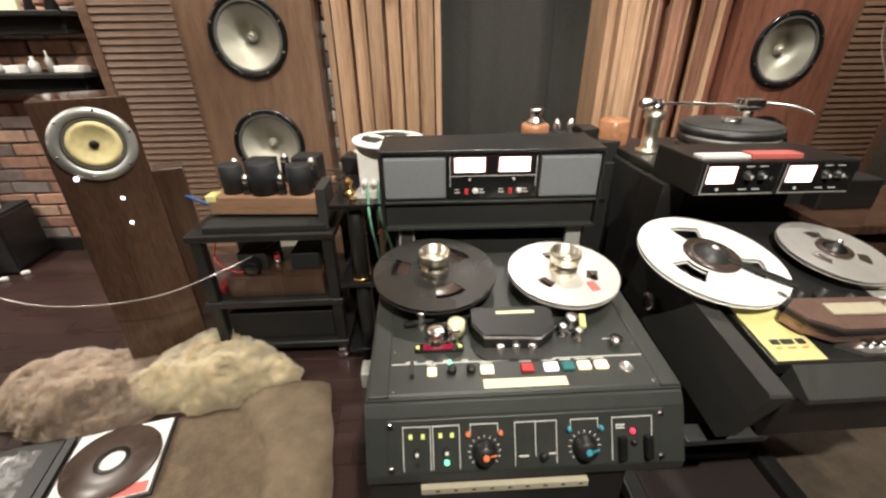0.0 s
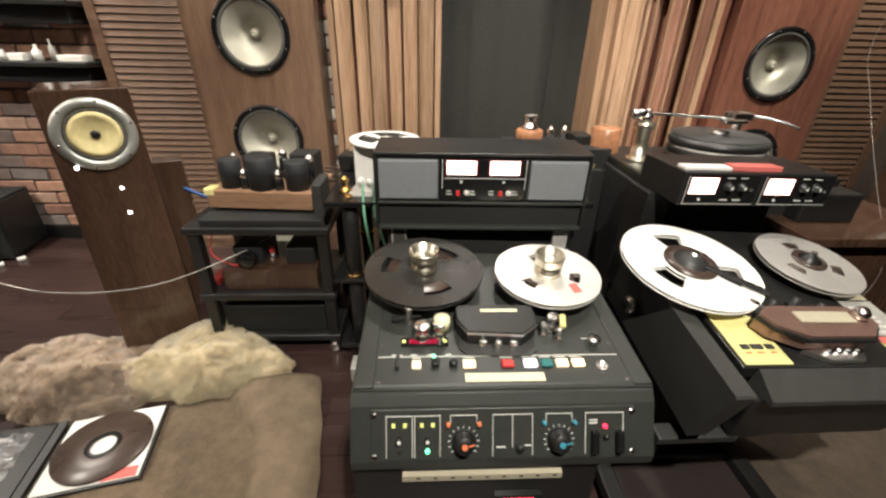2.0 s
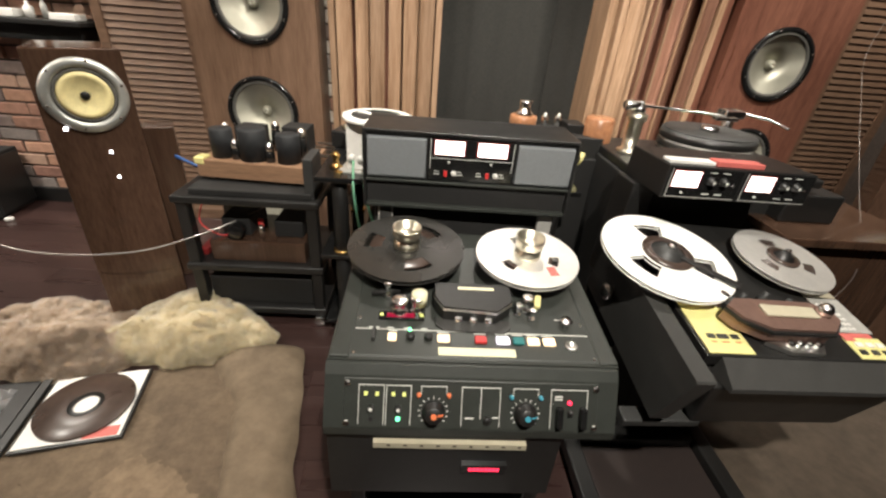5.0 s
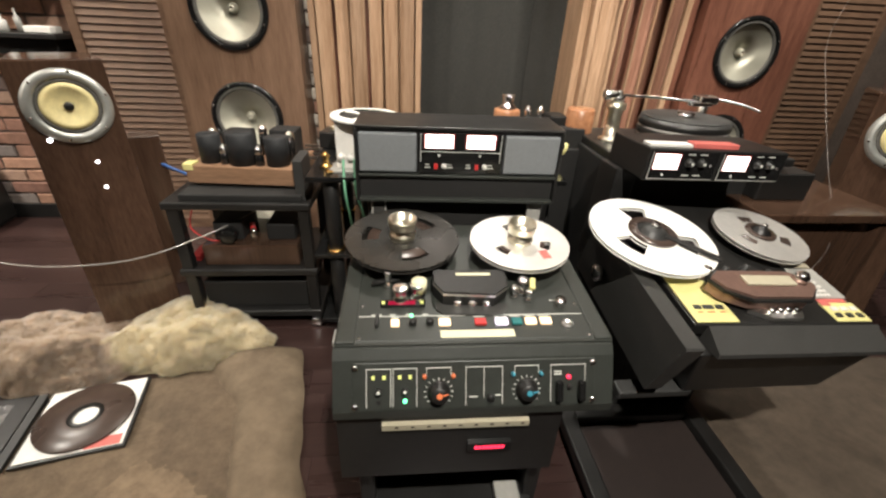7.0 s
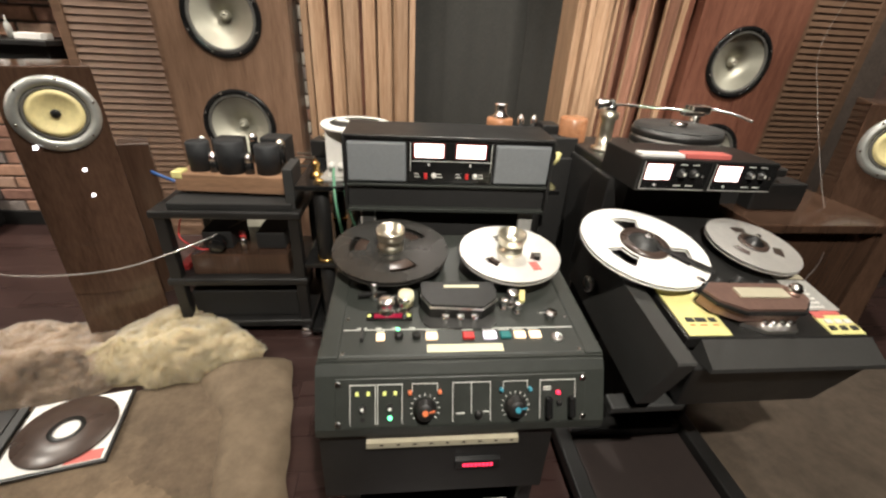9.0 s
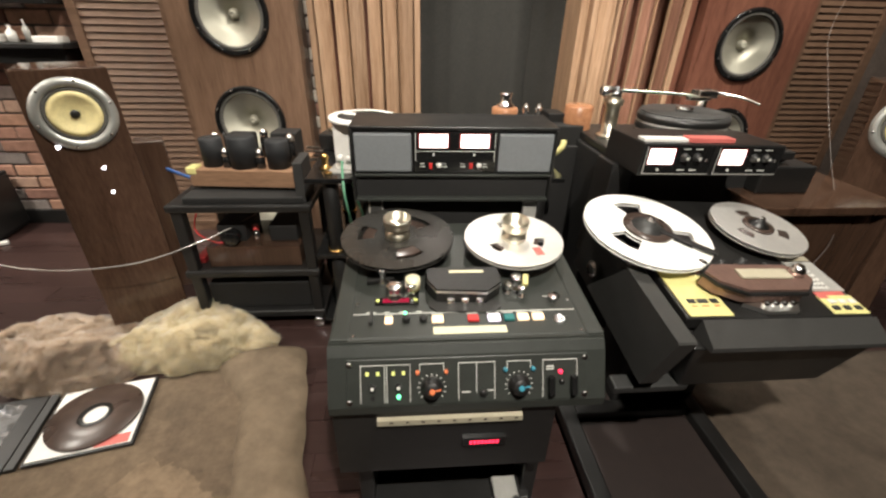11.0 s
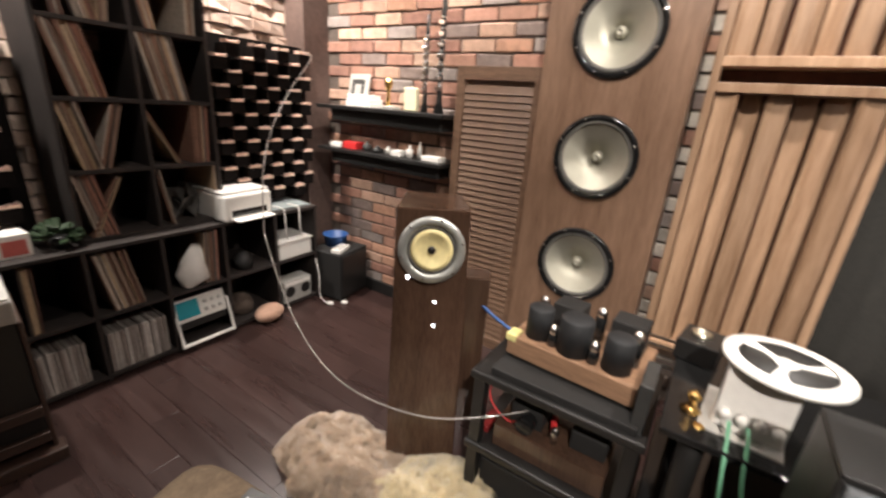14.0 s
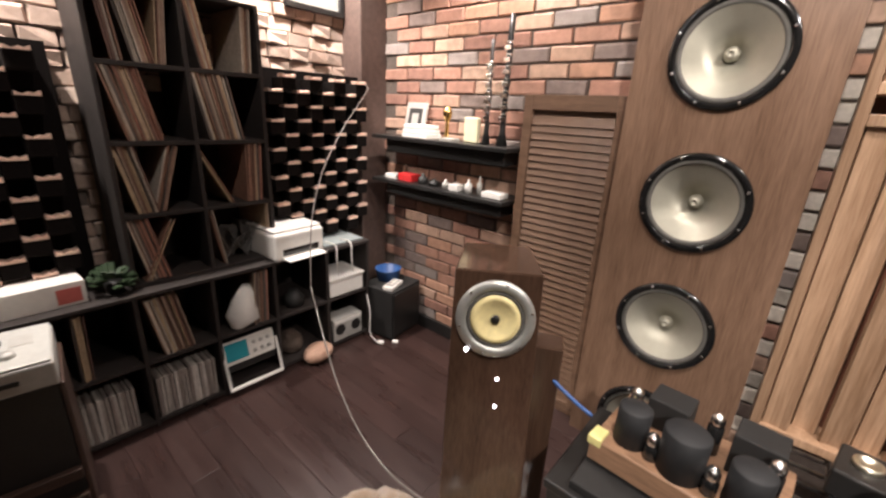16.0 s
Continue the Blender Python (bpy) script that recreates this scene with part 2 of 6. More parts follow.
KEYLIT = mat("lit_key", (1.0, 0.74, 0.48), 0.4, 0, 10, 0.05, 0.0, emit=1.3)
KEYWHITE = mat("lit_white_key", (0.95, 0.86, 1.0), 0.4, 0, 10, 0.05, 0.0, emit=1.5)
REDLED = mat("red_led", (1.0, 0.03, 0.08), 0.4, 0, 10, 0.05, 0.0, emit=2.5)
DIMRED = mat("dim_red_display", (0.20, 0.0, 0.02), 0.3, 0, 10, 0.05, 0.0, emit=0.5)
GREENLED = mat("green_led", (0.15, 1.0, 0.45), 0.4, 0, 10, 0.05, 0.0, emit=2.5)
YELLED = mat("yellow_led", (0.62, 0.66, 0.20), 0.4, 0, 10, 0.05, 0.0, emit=0.45)
BEIGE = mat("beige_strip", (0.42, 0.38, 0.28), 0.5, 0, 40, 0.1, 0.0)
INK = mat("panel_print", (0.62, 0.63, 0.58), 0.6, 0, 40, 0.1, 0.0)
ORANGE = mat("orange_cap", (0.75, 0.20, 0.08), 0.4, 0, 40, 0.1, 0.0)
BLUECAP = mat("blue_cap", (0.05, 0.27, 0.36), 0.4, 0, 40, 0.1, 0.0)
SLEEVE = choice_mat("record_sleeve", [(0.30, 0.20, 0.15), (0.45, 0.38, 0.31), (0.16, 0.09, 0.07), (0.38, 0.28, 0.21), (0.52, 0.45, 0.38),
                                      (0.24, 0.13, 0.09), (0.10, 0.08, 0.07), (0.36, 0.17, 0.12), (0.42, 0.31, 0.2)], 0.6, 60, 0.1, 0.001)
CDCASE = choice_mat("disc_case", [(0.5, 0.46, 0.42), (0.35, 0.31, 0.28), (0.58, 0.54, 0.5), (0.25, 0.21, 0.19)], 0.45, 60, 0.05, 0.001)
# darker cord colour for stretches in dim light
DIMCORD = mat("dim_cord", (0.20, 0.175, 0.16), 0.35, 0.2, 60, 0.15, 0.0)
# glowing white for glints on a glossy front
GLINTWHITE = mat("white_glint", (0.92, 0.93, 1.0), 0.3, 0, 10, 0.03, 0.0, emit=9.0)
CORD = mat("clear_cord", (0.40, 0.37, 0.345), 0.22, 0.6, 60, 0.15, 0.0)
PLASTIC = mat("crumpled_film", (0.55, 0.55, 0.56), 0.18, 0.35, 30, 0.25, 0.6, bump_dist=0.01)
PLANTLEAF = mat("dark_leaf", (0.03, 0.06, 0.025), 0.6, 0, 30, 0.3, 0.1)

# ---- mesh helpers ----


def box(bm, x0, x1, y0, y1, z0, z1, bevel=0.0, segs=2, m=None):
    made = bmesh.ops.create_cube(bm, size=1.0)["verts"]
    bmesh.ops.scale(bm, vec=(x1 - x0, y1 - y0, z1 - z0), verts=made)
    bmesh.ops.translate(bm, vec=((x0 + x1) / 2, (y0 + y1) / 2, (z0 + z1) / 2), verts=made)
    if bevel:
        edges = list({e for v in made for e in v.link_edges})
        made = bmesh.ops.bevel(bm, geom=edges, offset=bevel, segments=segs, affect="EDGES", profile=0.5)["verts"]
    if m is not None:
        bmesh.ops.transform(bm, matrix=m, verts=made)
    return bm


def lathe(bm, profile, segs=32, m=None):
    """Turns (radius, height) pairs round the z axis."""
    rings = []
    for r, z in profile:
        if r < 1e-6:
            rings.append([bm.verts.new((0, 0, z))])
        else:
            rings.append([bm.verts.new((r * math.cos(2 * math.pi * i / segs), r * math.sin(2 * math.pi * i / segs), z)) for i in range(segs)])
    made = [v for ring in rings for v in ring]
    for a, b in zip(rings, rings[1:]):
        for i in range(segs):
            j = (i + 1) % segs
            some = [a[i % len(a)], a[j % len(a)], b[j % len(b)], b[i % len(b)]]
            some = list(dict.fromkeys(some))
            if len(some) > 2:
                f = bm.faces.new(some)
                f.smooth = True
    if m is not None:
        bmesh.ops.transform(bm, matrix=m, verts=made)
    return bm


def cyl(bm, r, z0, z1, segs=24, bevel=0.0, m=None):
    b = min(bevel, r * 0.5)
    return lathe(bm, [(0, z0), (r - b, z0), (r, z0 + b), (r, z1 - b), (r - b, z1), (0, z1)] if b else [(0, z0), (r, z0), (r, z0), (r, z1), (r, z1), (0, z1)], segs, m)


def prism(bm, outline, z0, z1, m=None):
    """An outline of (x, y) pairs, counter-clockwise, drawn up from z0 to z1."""
    low, high = ([bm.verts.new((x, y, z)) for x, y in outline] for z in (z0, z1))
    bm.faces.new(low[::-1]), bm.faces.new(high)
    n = len(outline)
    for i in range(n):
        bm.faces.new((low[i], low[(i + 1) % n], high[(i + 1) % n], high[i]))
    if m is not None:
        bmesh.ops.transform(bm, matrix=m, verts=low + high)
    return bm


def tube(bm, points, r, segs=8):
    """A round cord through points, smoothed."""
    pts = [Vector(p) for p in points]
    path = []
    for i in range(len(pts) - 1):
        p0, p1, p2, p3 = pts[max(i - 1, 0)], pts[i], pts[i + 1], pts[min(i + 2, len(pts) - 1)]
        for s in range(8):
            t = s / 8
            path.append(0.5 * ((2 * p1) + (p2 - p0) * t + (2 * p0 - 5 * p1 + 4 * p2 - p3) * t * t + (3 * p1 - p0 - 3 * p2 + p3) * t ** 3))
    path.append(pts[-1])
    rings = []
    for i, p in enumerate(path):
        d = (path[min(i + 1, len(path) - 1)] - path[max(i - 1, 0)]).normalized()
        side = d.cross(Vector((0, 0, 1)))
        side = side.normalized() if side.length > 1e-3 else Vector((1, 0, 0))
        up = side.cross(d)
        rings.append([bm.verts.new(p + r * (math.cos(a) * side + math.sin(a) * up)) for a in (2 * math.pi * k / segs for k in range(segs))])
    for a, b in zip(rings, rings[1:]):
        for i in range(segs):
            bm.faces.new((a[i], a[(i + 1) % segs], b[(i + 1) % segs], b[i])).smooth = True
    bm.faces.new(rings[0][::-1]), bm.faces.new(rings[-1])
    return bm


def mesh_of(name, bm, material):
    bmesh.ops.recalc_face_normals(bm, faces=bm.faces)
    me = bpy.data.meshes.new(name)
    bm.to_mesh(me)
    bm.free()
    me.materials.append(material)
    return me


def part(name, bm, material, parent=None, label="", m=None):
    ob = new(name, mesh_of(name, bm, material))
    if parent is not None:
        ob.parent = parent
    if m is not None:
        ob.matrix_basis = m
    return tagged(ob, label)


def thing(name, label, category, m=None, group="", kind=""):
    ob = new(name)
    ob.empty_display_size = 0.05
    if m is not None:
        ob.matrix_basis = m
    return tagged(ob, label, category, group, kind)


def solid(name, bm, material, label, category, m=None, group="", kind=""):
    """A thing that is one mesh."""
    ob = new(name, mesh_of(name, bm, material))
    if m is not None:
        ob.matrix_basis = m
    return tagged(ob, label, category, group, kind)


def B(*a, **k):
    return box(bmesh.new(), *a, **k)


def C(*a, **k):
    return cyl(bmesh.new(), *a, **k)


def L(*a, **k):
    return lathe(bmesh.new(), *a, **k)

# ---- structure ----
WL, WR, WB, WF = -2.90, 3.05, 2.45, -1.70
solid("floor", B(WL - 0.1, WR + 0.1, WF - 0.1, 2.80, -0.10, -0.012), UNDER, "dark boarded floor", "floor", kind="structure")
ceiling = solid("ceiling", B(WL - 0.1, WR + 0.1, WF - 0.1, 2.80, CEIL, CEIL + 0.1), CEILING, "unseen pale ceiling that bounces light into the room", "ceiling", kind="structure")
wall_back = thing("wall_back", "back wall faced with old red bricks", "wall", kind="structure")
part("wall_core", B(WL, 0.13, WB, WB + 0.15, 0, CEIL), MORTAR, wall_back)
part("wall_core", B(1.05, WR, WB, WB + 0.15, 0, CEIL), MORTAR, wall_back)
part("wall_core", B(0.13, 1.05, WB, WB + 0.15, 2.2, CEIL), MORTAR, wall_back)
part("wall_core", B(0.0, 1.25, 2.72, 2.80, 0, CEIL), PLASTER, wall_back)
wall_left = thing("wall_left", "side wall faced with pale split stones", "wall", kind="structure")
part("wall_core", B(WL - 0.12, WL, WF, WB + 0.15, 0, CEIL), MORTAR, wall_left)
solid("wall_right", B(WR, WR + 0.12, WF, WB + 0.15, 0, CEIL), PLASTER, "brown plastered side wall", "wall", kind="structure")
solid("wall_front", B(WL, WR, WF - 0.12, WF, 0, CEIL), PLASTER, "brown plastered wall", "wall", kind="structure")
# Added block: its dark colour stands for the side wall's shaded end.
solid("corner_shade_block", B(WL, -2.70, 2.24, WB, 0, CEIL, 0.006), PLASTER, "dark brown block added in the corner for the side wall's shaded end", "pillar", kind="structure")
solid("baseboard", B(-2.70, -1.10, WB - 0.035, WB - 0.012, 0, 0.09, 0.004), BLACK, "black skirting board", "baseboard", kind="structure")

# lamps in the ceiling
for (eye, target, watts, cone) in SPOTS:
    lamp = thing("ceiling_spotlight", "small black ceiling spotlight", "spotlight", pose(eye[0], eye[1], CEIL), group="ceiling spotlights")
    part("mounting_plate", C(0.045, -0.012, 0.0, 24, 0.003), BLACK, lamp)
    part("can", L([(0.040, -0.012), (0.046, -0.03), (0.046, -0.085), (0.041, -0.085), (0.041, -0.04), (0.0, -0.04)], 24), BLACK, lamp)

# ---- loudspeakers ----


def woofer(parent, x, y, z, r=0.182):
    """A large driver that faces -y: ring with screws, surround, pleated grey cone, dust cap."""
    face = pose(x, y, z, 90, 0, 0)
    ring = part("driver_ring", L([(r * 0.86, -0.004), (r * 0.86, 0.010), (r * 0.90, 0.014), (r * 0.985, 0.012), (r, 0.006), (r, -0.004)], 56), GLOSS, parent, "glossy black ring", m=face)
    part("surround", L([(r * 0.87, 0.004), (r * 0.84, 0.009), (r * 0.80, 0.008), (r * 0.77, 0.000)], 56), SURROUND, parent, m=face)
    part("cone", L([(r * 0.775, 0.001), (r * 0.50, -0.026), (r * 0.14, -0.060), (r * 0.14, -0.064)], 56), CONE, parent, "pale grey cone", m=face)
    part("dust_cap", L([(r * 0.145, -0.060), (r * 0.12, -0.040), (r * 0.06, -0.030), (r * 0.05, -0.030), (r * 0.045, -0.036), (0, -0.036)], 32), CONE, parent, m=face)
    screw = mesh_of("screw", C(0.0055, 0.0, 0.0045, 10, 0.0015), CHROME)
    for k in range(8):
        a = math.pi * (k + 0.5) / 4
        s = new("screw", screw)
        s.parent = ring
        s.matrix_basis = pose(r * 0.93 * math.cos(a), r * 0.93 * math.sin(a), 0.0135)


def baffle(x0, x1, y, cx, centres, bands, r, depth):
    """A front board with round holes: each band (z0, z1) has one hole at its centre height."""
    bm = bmesh.new()
    segs = 64
    for zc, (z0, z1) in zip(centres, bands):
        angles = sorted({2 * math.pi * k / segs for k in range(segs)} | {math.atan2(z - zc, x - cx) % (2 * math.pi) for x in (x0, x1) for z in (z0, z1)})
        outer, inner, deep = [], [], []
        for a in angles:
            c, s = math.cos(a), math.sin(a)
            t = min(((x1 if c > 0 else x0) - cx) / c if abs(c) > 1e-9 else 1e9, ((z1 if s > 0 else z0) - zc) / s if abs(s) > 1e-9 else 1e9)
            outer.append(bm.verts.new((cx + t * c, y, zc + t * s)))
            inner.append(bm.verts.new((cx + r * c, y, zc + r * s)))
            deep.append(bm.verts.new((cx + r * c, y + depth, zc + r * s)))
        n = len(angles)
        for i in range(n):
            j = (i + 1) % n
            bm.faces.new((outer[i], outer[j], inner[j], inner[i]))
            bm.faces.new((inner[i], inner[j], deep[j], deep[i])).smooth = True
    z0, z1 = bands[0][0], bands[-1][1]
    for p, q in (((x0, z0), (x1, z0)), ((x1, z0), (x1, z1)), ((x1, z1), (x0, z1)), ((x0, z1), (x0, z0))):
        bm.faces.new([bm.verts.new(v) for v in ((p[0], y, p[1]), (q[0], y, q[1]), (q[0], y + depth, q[1]), (p[0], y + depth, p[1]))])
    bmesh.ops.remove_doubles(bm, verts=bm.verts, dist=0.0002)
    return bm


def big_speaker(x0, x1, y, wood, cx, label, dz=0.0):
    sp = thing("floor_loudspeaker", label, "loudspeaker", group="large loudspeakers")
    part("cabinet", B(x0, x1, y + 0.08, y + 0.19, 0.0, 2.18, 0.003), wood, sp)
    centres = (0.182 + dz * 0.1, 0.672 + dz, 1.177 + dz, 1.680 + dz)
    part("baffle", baffle(x0, x1, y, cx, centres, ((0.0, 0.423), (0.423, 0.9255), (0.9255, 1.4285), (1.4285, 2.18)), 0.162, 0.08), wood, sp)
    for z in centres:
        woofer(sp, cx, y - 0.001, z)
    return sp


def louvre_panel(name, x0, x1, y, z1, mirror=False):
    p = thing(name, "brown wooden louvred shutter panel against the wall", "shutter", group="louvred shutters")
    part("stile", B(x0, x0 + 0.045, y, y + 0.03, 0.0, z1, 0.003), LOUVRE, p)
    part("stile", B(x1 - 0.05, x1, y, y + 0.03, 0.0, z1, 0.003), LOUVRE, p)
    for z in (0.0, z1 - 0.065):
        part("rail", B(x0 + 0.045, x1 - 0.05, y + 0.002, y + 0.028, z, z + 0.065, 0.002), LOUVRE, p)
    part("backing", B(x0 + 0.045, x1 - 0.05, y + 0.0285, y + 0.034, 0.065, z1 - 0.065), LOUVRE, p)
    slat = mesh_of("slat", B(0, x1 - x0 - 0.095, -0.0035, 0.0035, -0.021, 0.021, 0.0012, 1), LOUVRE)
    n = int((z1 - 0.14) / 0.033)
    for k in range(n):
        s = new("slat", slat)
        s.parent = p
        s.matrix_basis = pose(x0 + 0.045, y + 0.014, 0.082 + k * 0.033, -19, 0, 0)
    return p


big_speaker(-1.080, -0.475, 2.235, WALNUT, -0.782, "tall walnut loudspeaker with four large grey-coned woofers")
big_speaker(1.610, 2.215, 2.26, MAHOGANY, 1.905, "tall reddish-brown loudspeaker with large grey-coned woofers", -0.09)
louvre_panel("louvred_shutter", -1.560, -1.080, 2.29, 1.545)
louvre_panel("louvred_shutter", 2.220, 2.690, 2.29, 1.545)

# ---- slatted diffusers beside the drape ----


def diffuser(x0, x1, y, label, seed, wide_first):
    rnd = random.Random(seed)
    d = thing("slatted_diffuser", label, "wall panel", group="slatted wall panels")
    for z in (0.36, 1.47, 1.56):
        part("rail", B(x0, x1, y - 0.012, y + 0.13, z, z + 0.035, 0.003), SLAT, d)
    part("stile", B(x0 - 0.03, x0, y - 0.012, y + 0.14, 0.36, 2.3, 0.003), SLAT, d)
    part("stile", B(x1, x1 + 0.03, y - 0.012, y + 0.14, 0.36, 2.3, 0.003), SLAT, d)
    part("backing", B(x0, x1, y + 0.131, y + 0.145, 0.36, 2.3), MAHOGANY, d)
    n = 6
    step = (x1 - x0) / n
    for k in range(n):
        depth = (0.0, 0.06, 0.02, 0.075, 0.045, 0.0)[k if wide_first else 5 - k]
        w = step - 0.006 if depth < 0.06 else step - 0.012
        cx = x0 + (k + 0.5) * step
        for z0, z1 in ((0.395, 1.470), (1.595, 2.3)):
            part("slat", prism(bmesh.new(), [(-w / 2, 0.012), (-w / 2 + 0.004, 0.0), (-w * 0.2, 0.006), (w * 0.2, 0.006), (w / 2 - 0.004, 0.0), (w / 2, 0.012), (w / 2, 0.024), (-w / 2, 0.024)], z0, z1), SLAT if wide_first or k < 2 else REDSLAT, d, m=pose(cx, y + depth, 0, 0, 0, rnd.uniform(-9, 9)))
    if not wide_first:
        for k in range(2, n):
            part("pale_strip", B(x0 + k * step - 0.004, x0 + k * step + 0.004, y - 0.006, y + 0.014, 0.395, 2.3, 0.001), SLAT, d)
    return d


diffuser(-0.400, 0.100, 2.30, "oak-brown wall panel of upright slats at varied depths", 3, True)
diffuser(1.050, 1.512, 2.30, "reddish-brown wall panel of upright slats at varied depths", 5, False)
solid("wall_pier", B(1.545, 1.606, 2.33, 2.449, 0, CEIL, 0.004), MAHOGANY, "reddish wooden pier beside the loudspeaker", "wall", kind="structure")

# ---- black drape in the recess ----
drape = thing("black_drape", "black cloth drape hanging in the recess", "curtain")


def cloth(x0, x1, y0, seed):
    bm = bmesh.new()
    cols, rows = max(12, int((x1 - x0) * 90)), 6
    grid = []
    for i in range(cols + 1):
        x = x0 + (x1 - x0) * i / cols
        y = y0 + 0.004 * math.sin(x * 47 + seed) + 0.005 * math.sin(x * 21 + 1.3 * seed)
        grid.append([bm.verts.new((x, y + 0.004 * math.sin(j * 2 + x * 30), 0.02 + 2.4 * j / rows)) for j in range(rows + 1)])
    for a, b in zip(grid, grid[1:]):
        for j in range(rows):
            bm.faces.new((a[j], b[j], b[j + 1], a[j + 1])).smooth = True
    back = bmesh.ops.extrude_face_region(bm, geom=bm.faces[:])
    bmesh.ops.translate(bm, vec=(0, 0.006, 0), verts=[g for g in back["geom"] if isinstance(g, bmesh.types.BMVert)])
    return bm


part("cloth", cloth(0.135, 0.80, 2.635, 0.0), DRAPE, drape)
part("cloth", cloth(0.78, 1.045, 2.60, 2.0), DRAPE, drape)
part("curtain_rod", C(0.012, 0.135, 1.045, 16), BLACK, drape, m=pose(0, 2.61, 2.425, 0, 90, 0))
solid("door_jamb", B(0.975, 1.018, 2.34, 2.60, 0, 2.4, 0.004), SLAT, "brown wooden jamb beside the drape", "trim", kind="structure")


# ---- slim floor loudspeakers ----
def tower(label, m, lit=True):
    """Front face towards -y, base on the floor: wide at the top, narrow at the foot, leaning back."""
    sp = thing("slim_loudspeaker", label, "loudspeaker", m, group="slim loudspeakers")
    bm = bmesh.new()
    low = [bm.verts.new(v) for v in ((-0.134, -0.165, 0.015), (0.134, -0.165, 0.015), (0.118, 0.12, 0.015), (-0.118, 0.12, 0.015))]
    high = [bm.verts.new(v) for v in ((-0.134, 0.0, 1.0), (0.134, 0.0, 1.0), (0.118, 0.28, 1.0), (-0.118, 0.28, 1.0))]
    bm.faces.new(low[::-1]), bm.faces.new(high)
    for i in range(4):
        bm.faces.new((low[i], low[(i + 1) % 4], high[(i + 1) % 4], high[i]))
    bmesh.ops.bevel(bm, geom=bm.edges[:], offset=0.005, segments=2, affect="EDGES", profile=0.5)
    part("cabinet", bm, WALNUT_GLOSS, sp)
    face = pose(0, -0.0252, 0.853, 90 - 9.5, 0, 0)
    part("trim_ring", L([(0.0895, -0.004), (0.0895, 0.003), (0.094, 0.009), (0.104, 0.012), (0.120, 0.006), (0.123, 0.0), (0.123, -0.004)], 64), RING, sp, "brushed grey metal ring", m=face)
    part("surround", L([(0.090, 0.001), (0.085, 0.006), (0.081, 0.006), (0.077, 0.001)], 48), SURROUND, sp, m=face)
    part("cone", L([(0.0775, 0.003), (0.072, 0.009), (0.062, 0.010), (0.056, 0.006), (0.018, 0.0015), (0.013, 0.001)], 48), YELLOW, sp, "pale yellow woven cone", m=face)
    part("phase_plug", L([(0.0145, 0.0), (0.014, 0.006), (0.009, 0.010), (0.0, 0.011)], 24), BLACK, sp, m=face)
    knob = mesh_of("screw", C(0.005, 0, 0.006, 12, 0.002), CHROME)
    for k in range(6):
        a = math.pi * (k + 0.25) / 3
        s = new("screw", knob)
        s.parent = sp
        s.matrix_basis = face @ pose(0.112 * math.cos(a), 0.112 * math.sin(a), 0.006)
    # Glowing dots stand in for bright glints on the glossy front.
    for z in (0.662, 0.571) if lit else ():
        part("indicator_or_glint", L([(0, -0.002), (0.0052, -0.002), (0.0052, 0.003), (0.003, 0.005), (0, 0.005)], 16), GLINTWHITE, sp, "small glowing dot for a white glint", m=pose(0.022, -0.0252 - 0.1675 * (0.853 - z), z, 90 - 9.5, 0, 0))
    if lit:
        part("indicator_or_glint", L([(0, -0.002), (0.0065, -0.002), (0.0065, 0.003), (0.004, 0.006), (0, 0.006)], 16), GLINTWHITE, sp, "small glowing dot for a white glint", m=pose(-0.082, -0.0252 - 0.1675 * 0.103, 0.750, 90 - 9.5, 0, 0))
    part("plinth", B(-0.11, 0.11, -0.13, 0.10, 0.0, 0.0148, 0.003), BLACK, sp)
    return sp


tower("slim glossy walnut loudspeaker with a yellow cone, standing on sheepskin", pose(-1.122, 1.509, 0, 0, 0, 35))
solid("wooden_pedestal", B(-0.055, 0.055, -0.055, 0.055, 0.0, 0.705, 0.004), WALNUT_GLOSS, "dark wooden pedestal behind the slim loudspeaker", "pedestal", pose(-1.040, 1.735, 0, 0, 0, 27))
tower("slim glossy walnut loudspeaker with a yellow cone", pose(1.985, 1.370, 0.0, 0, 0, -35), lit=False)

# ---- first tape recorder, on its console ----
DM = pose(0.1840, 0.5030, 0.6360, 5.5, 0, 0)   # the sloping deck: x right, y up the slope, z out of it


def dk(x, y, z=0.0):
    """A pose on the sloping deck from a place in the plan."""
    return DM @ pose(x - 0.175, (y - 0.480) / math.cos(radians(5)), z)


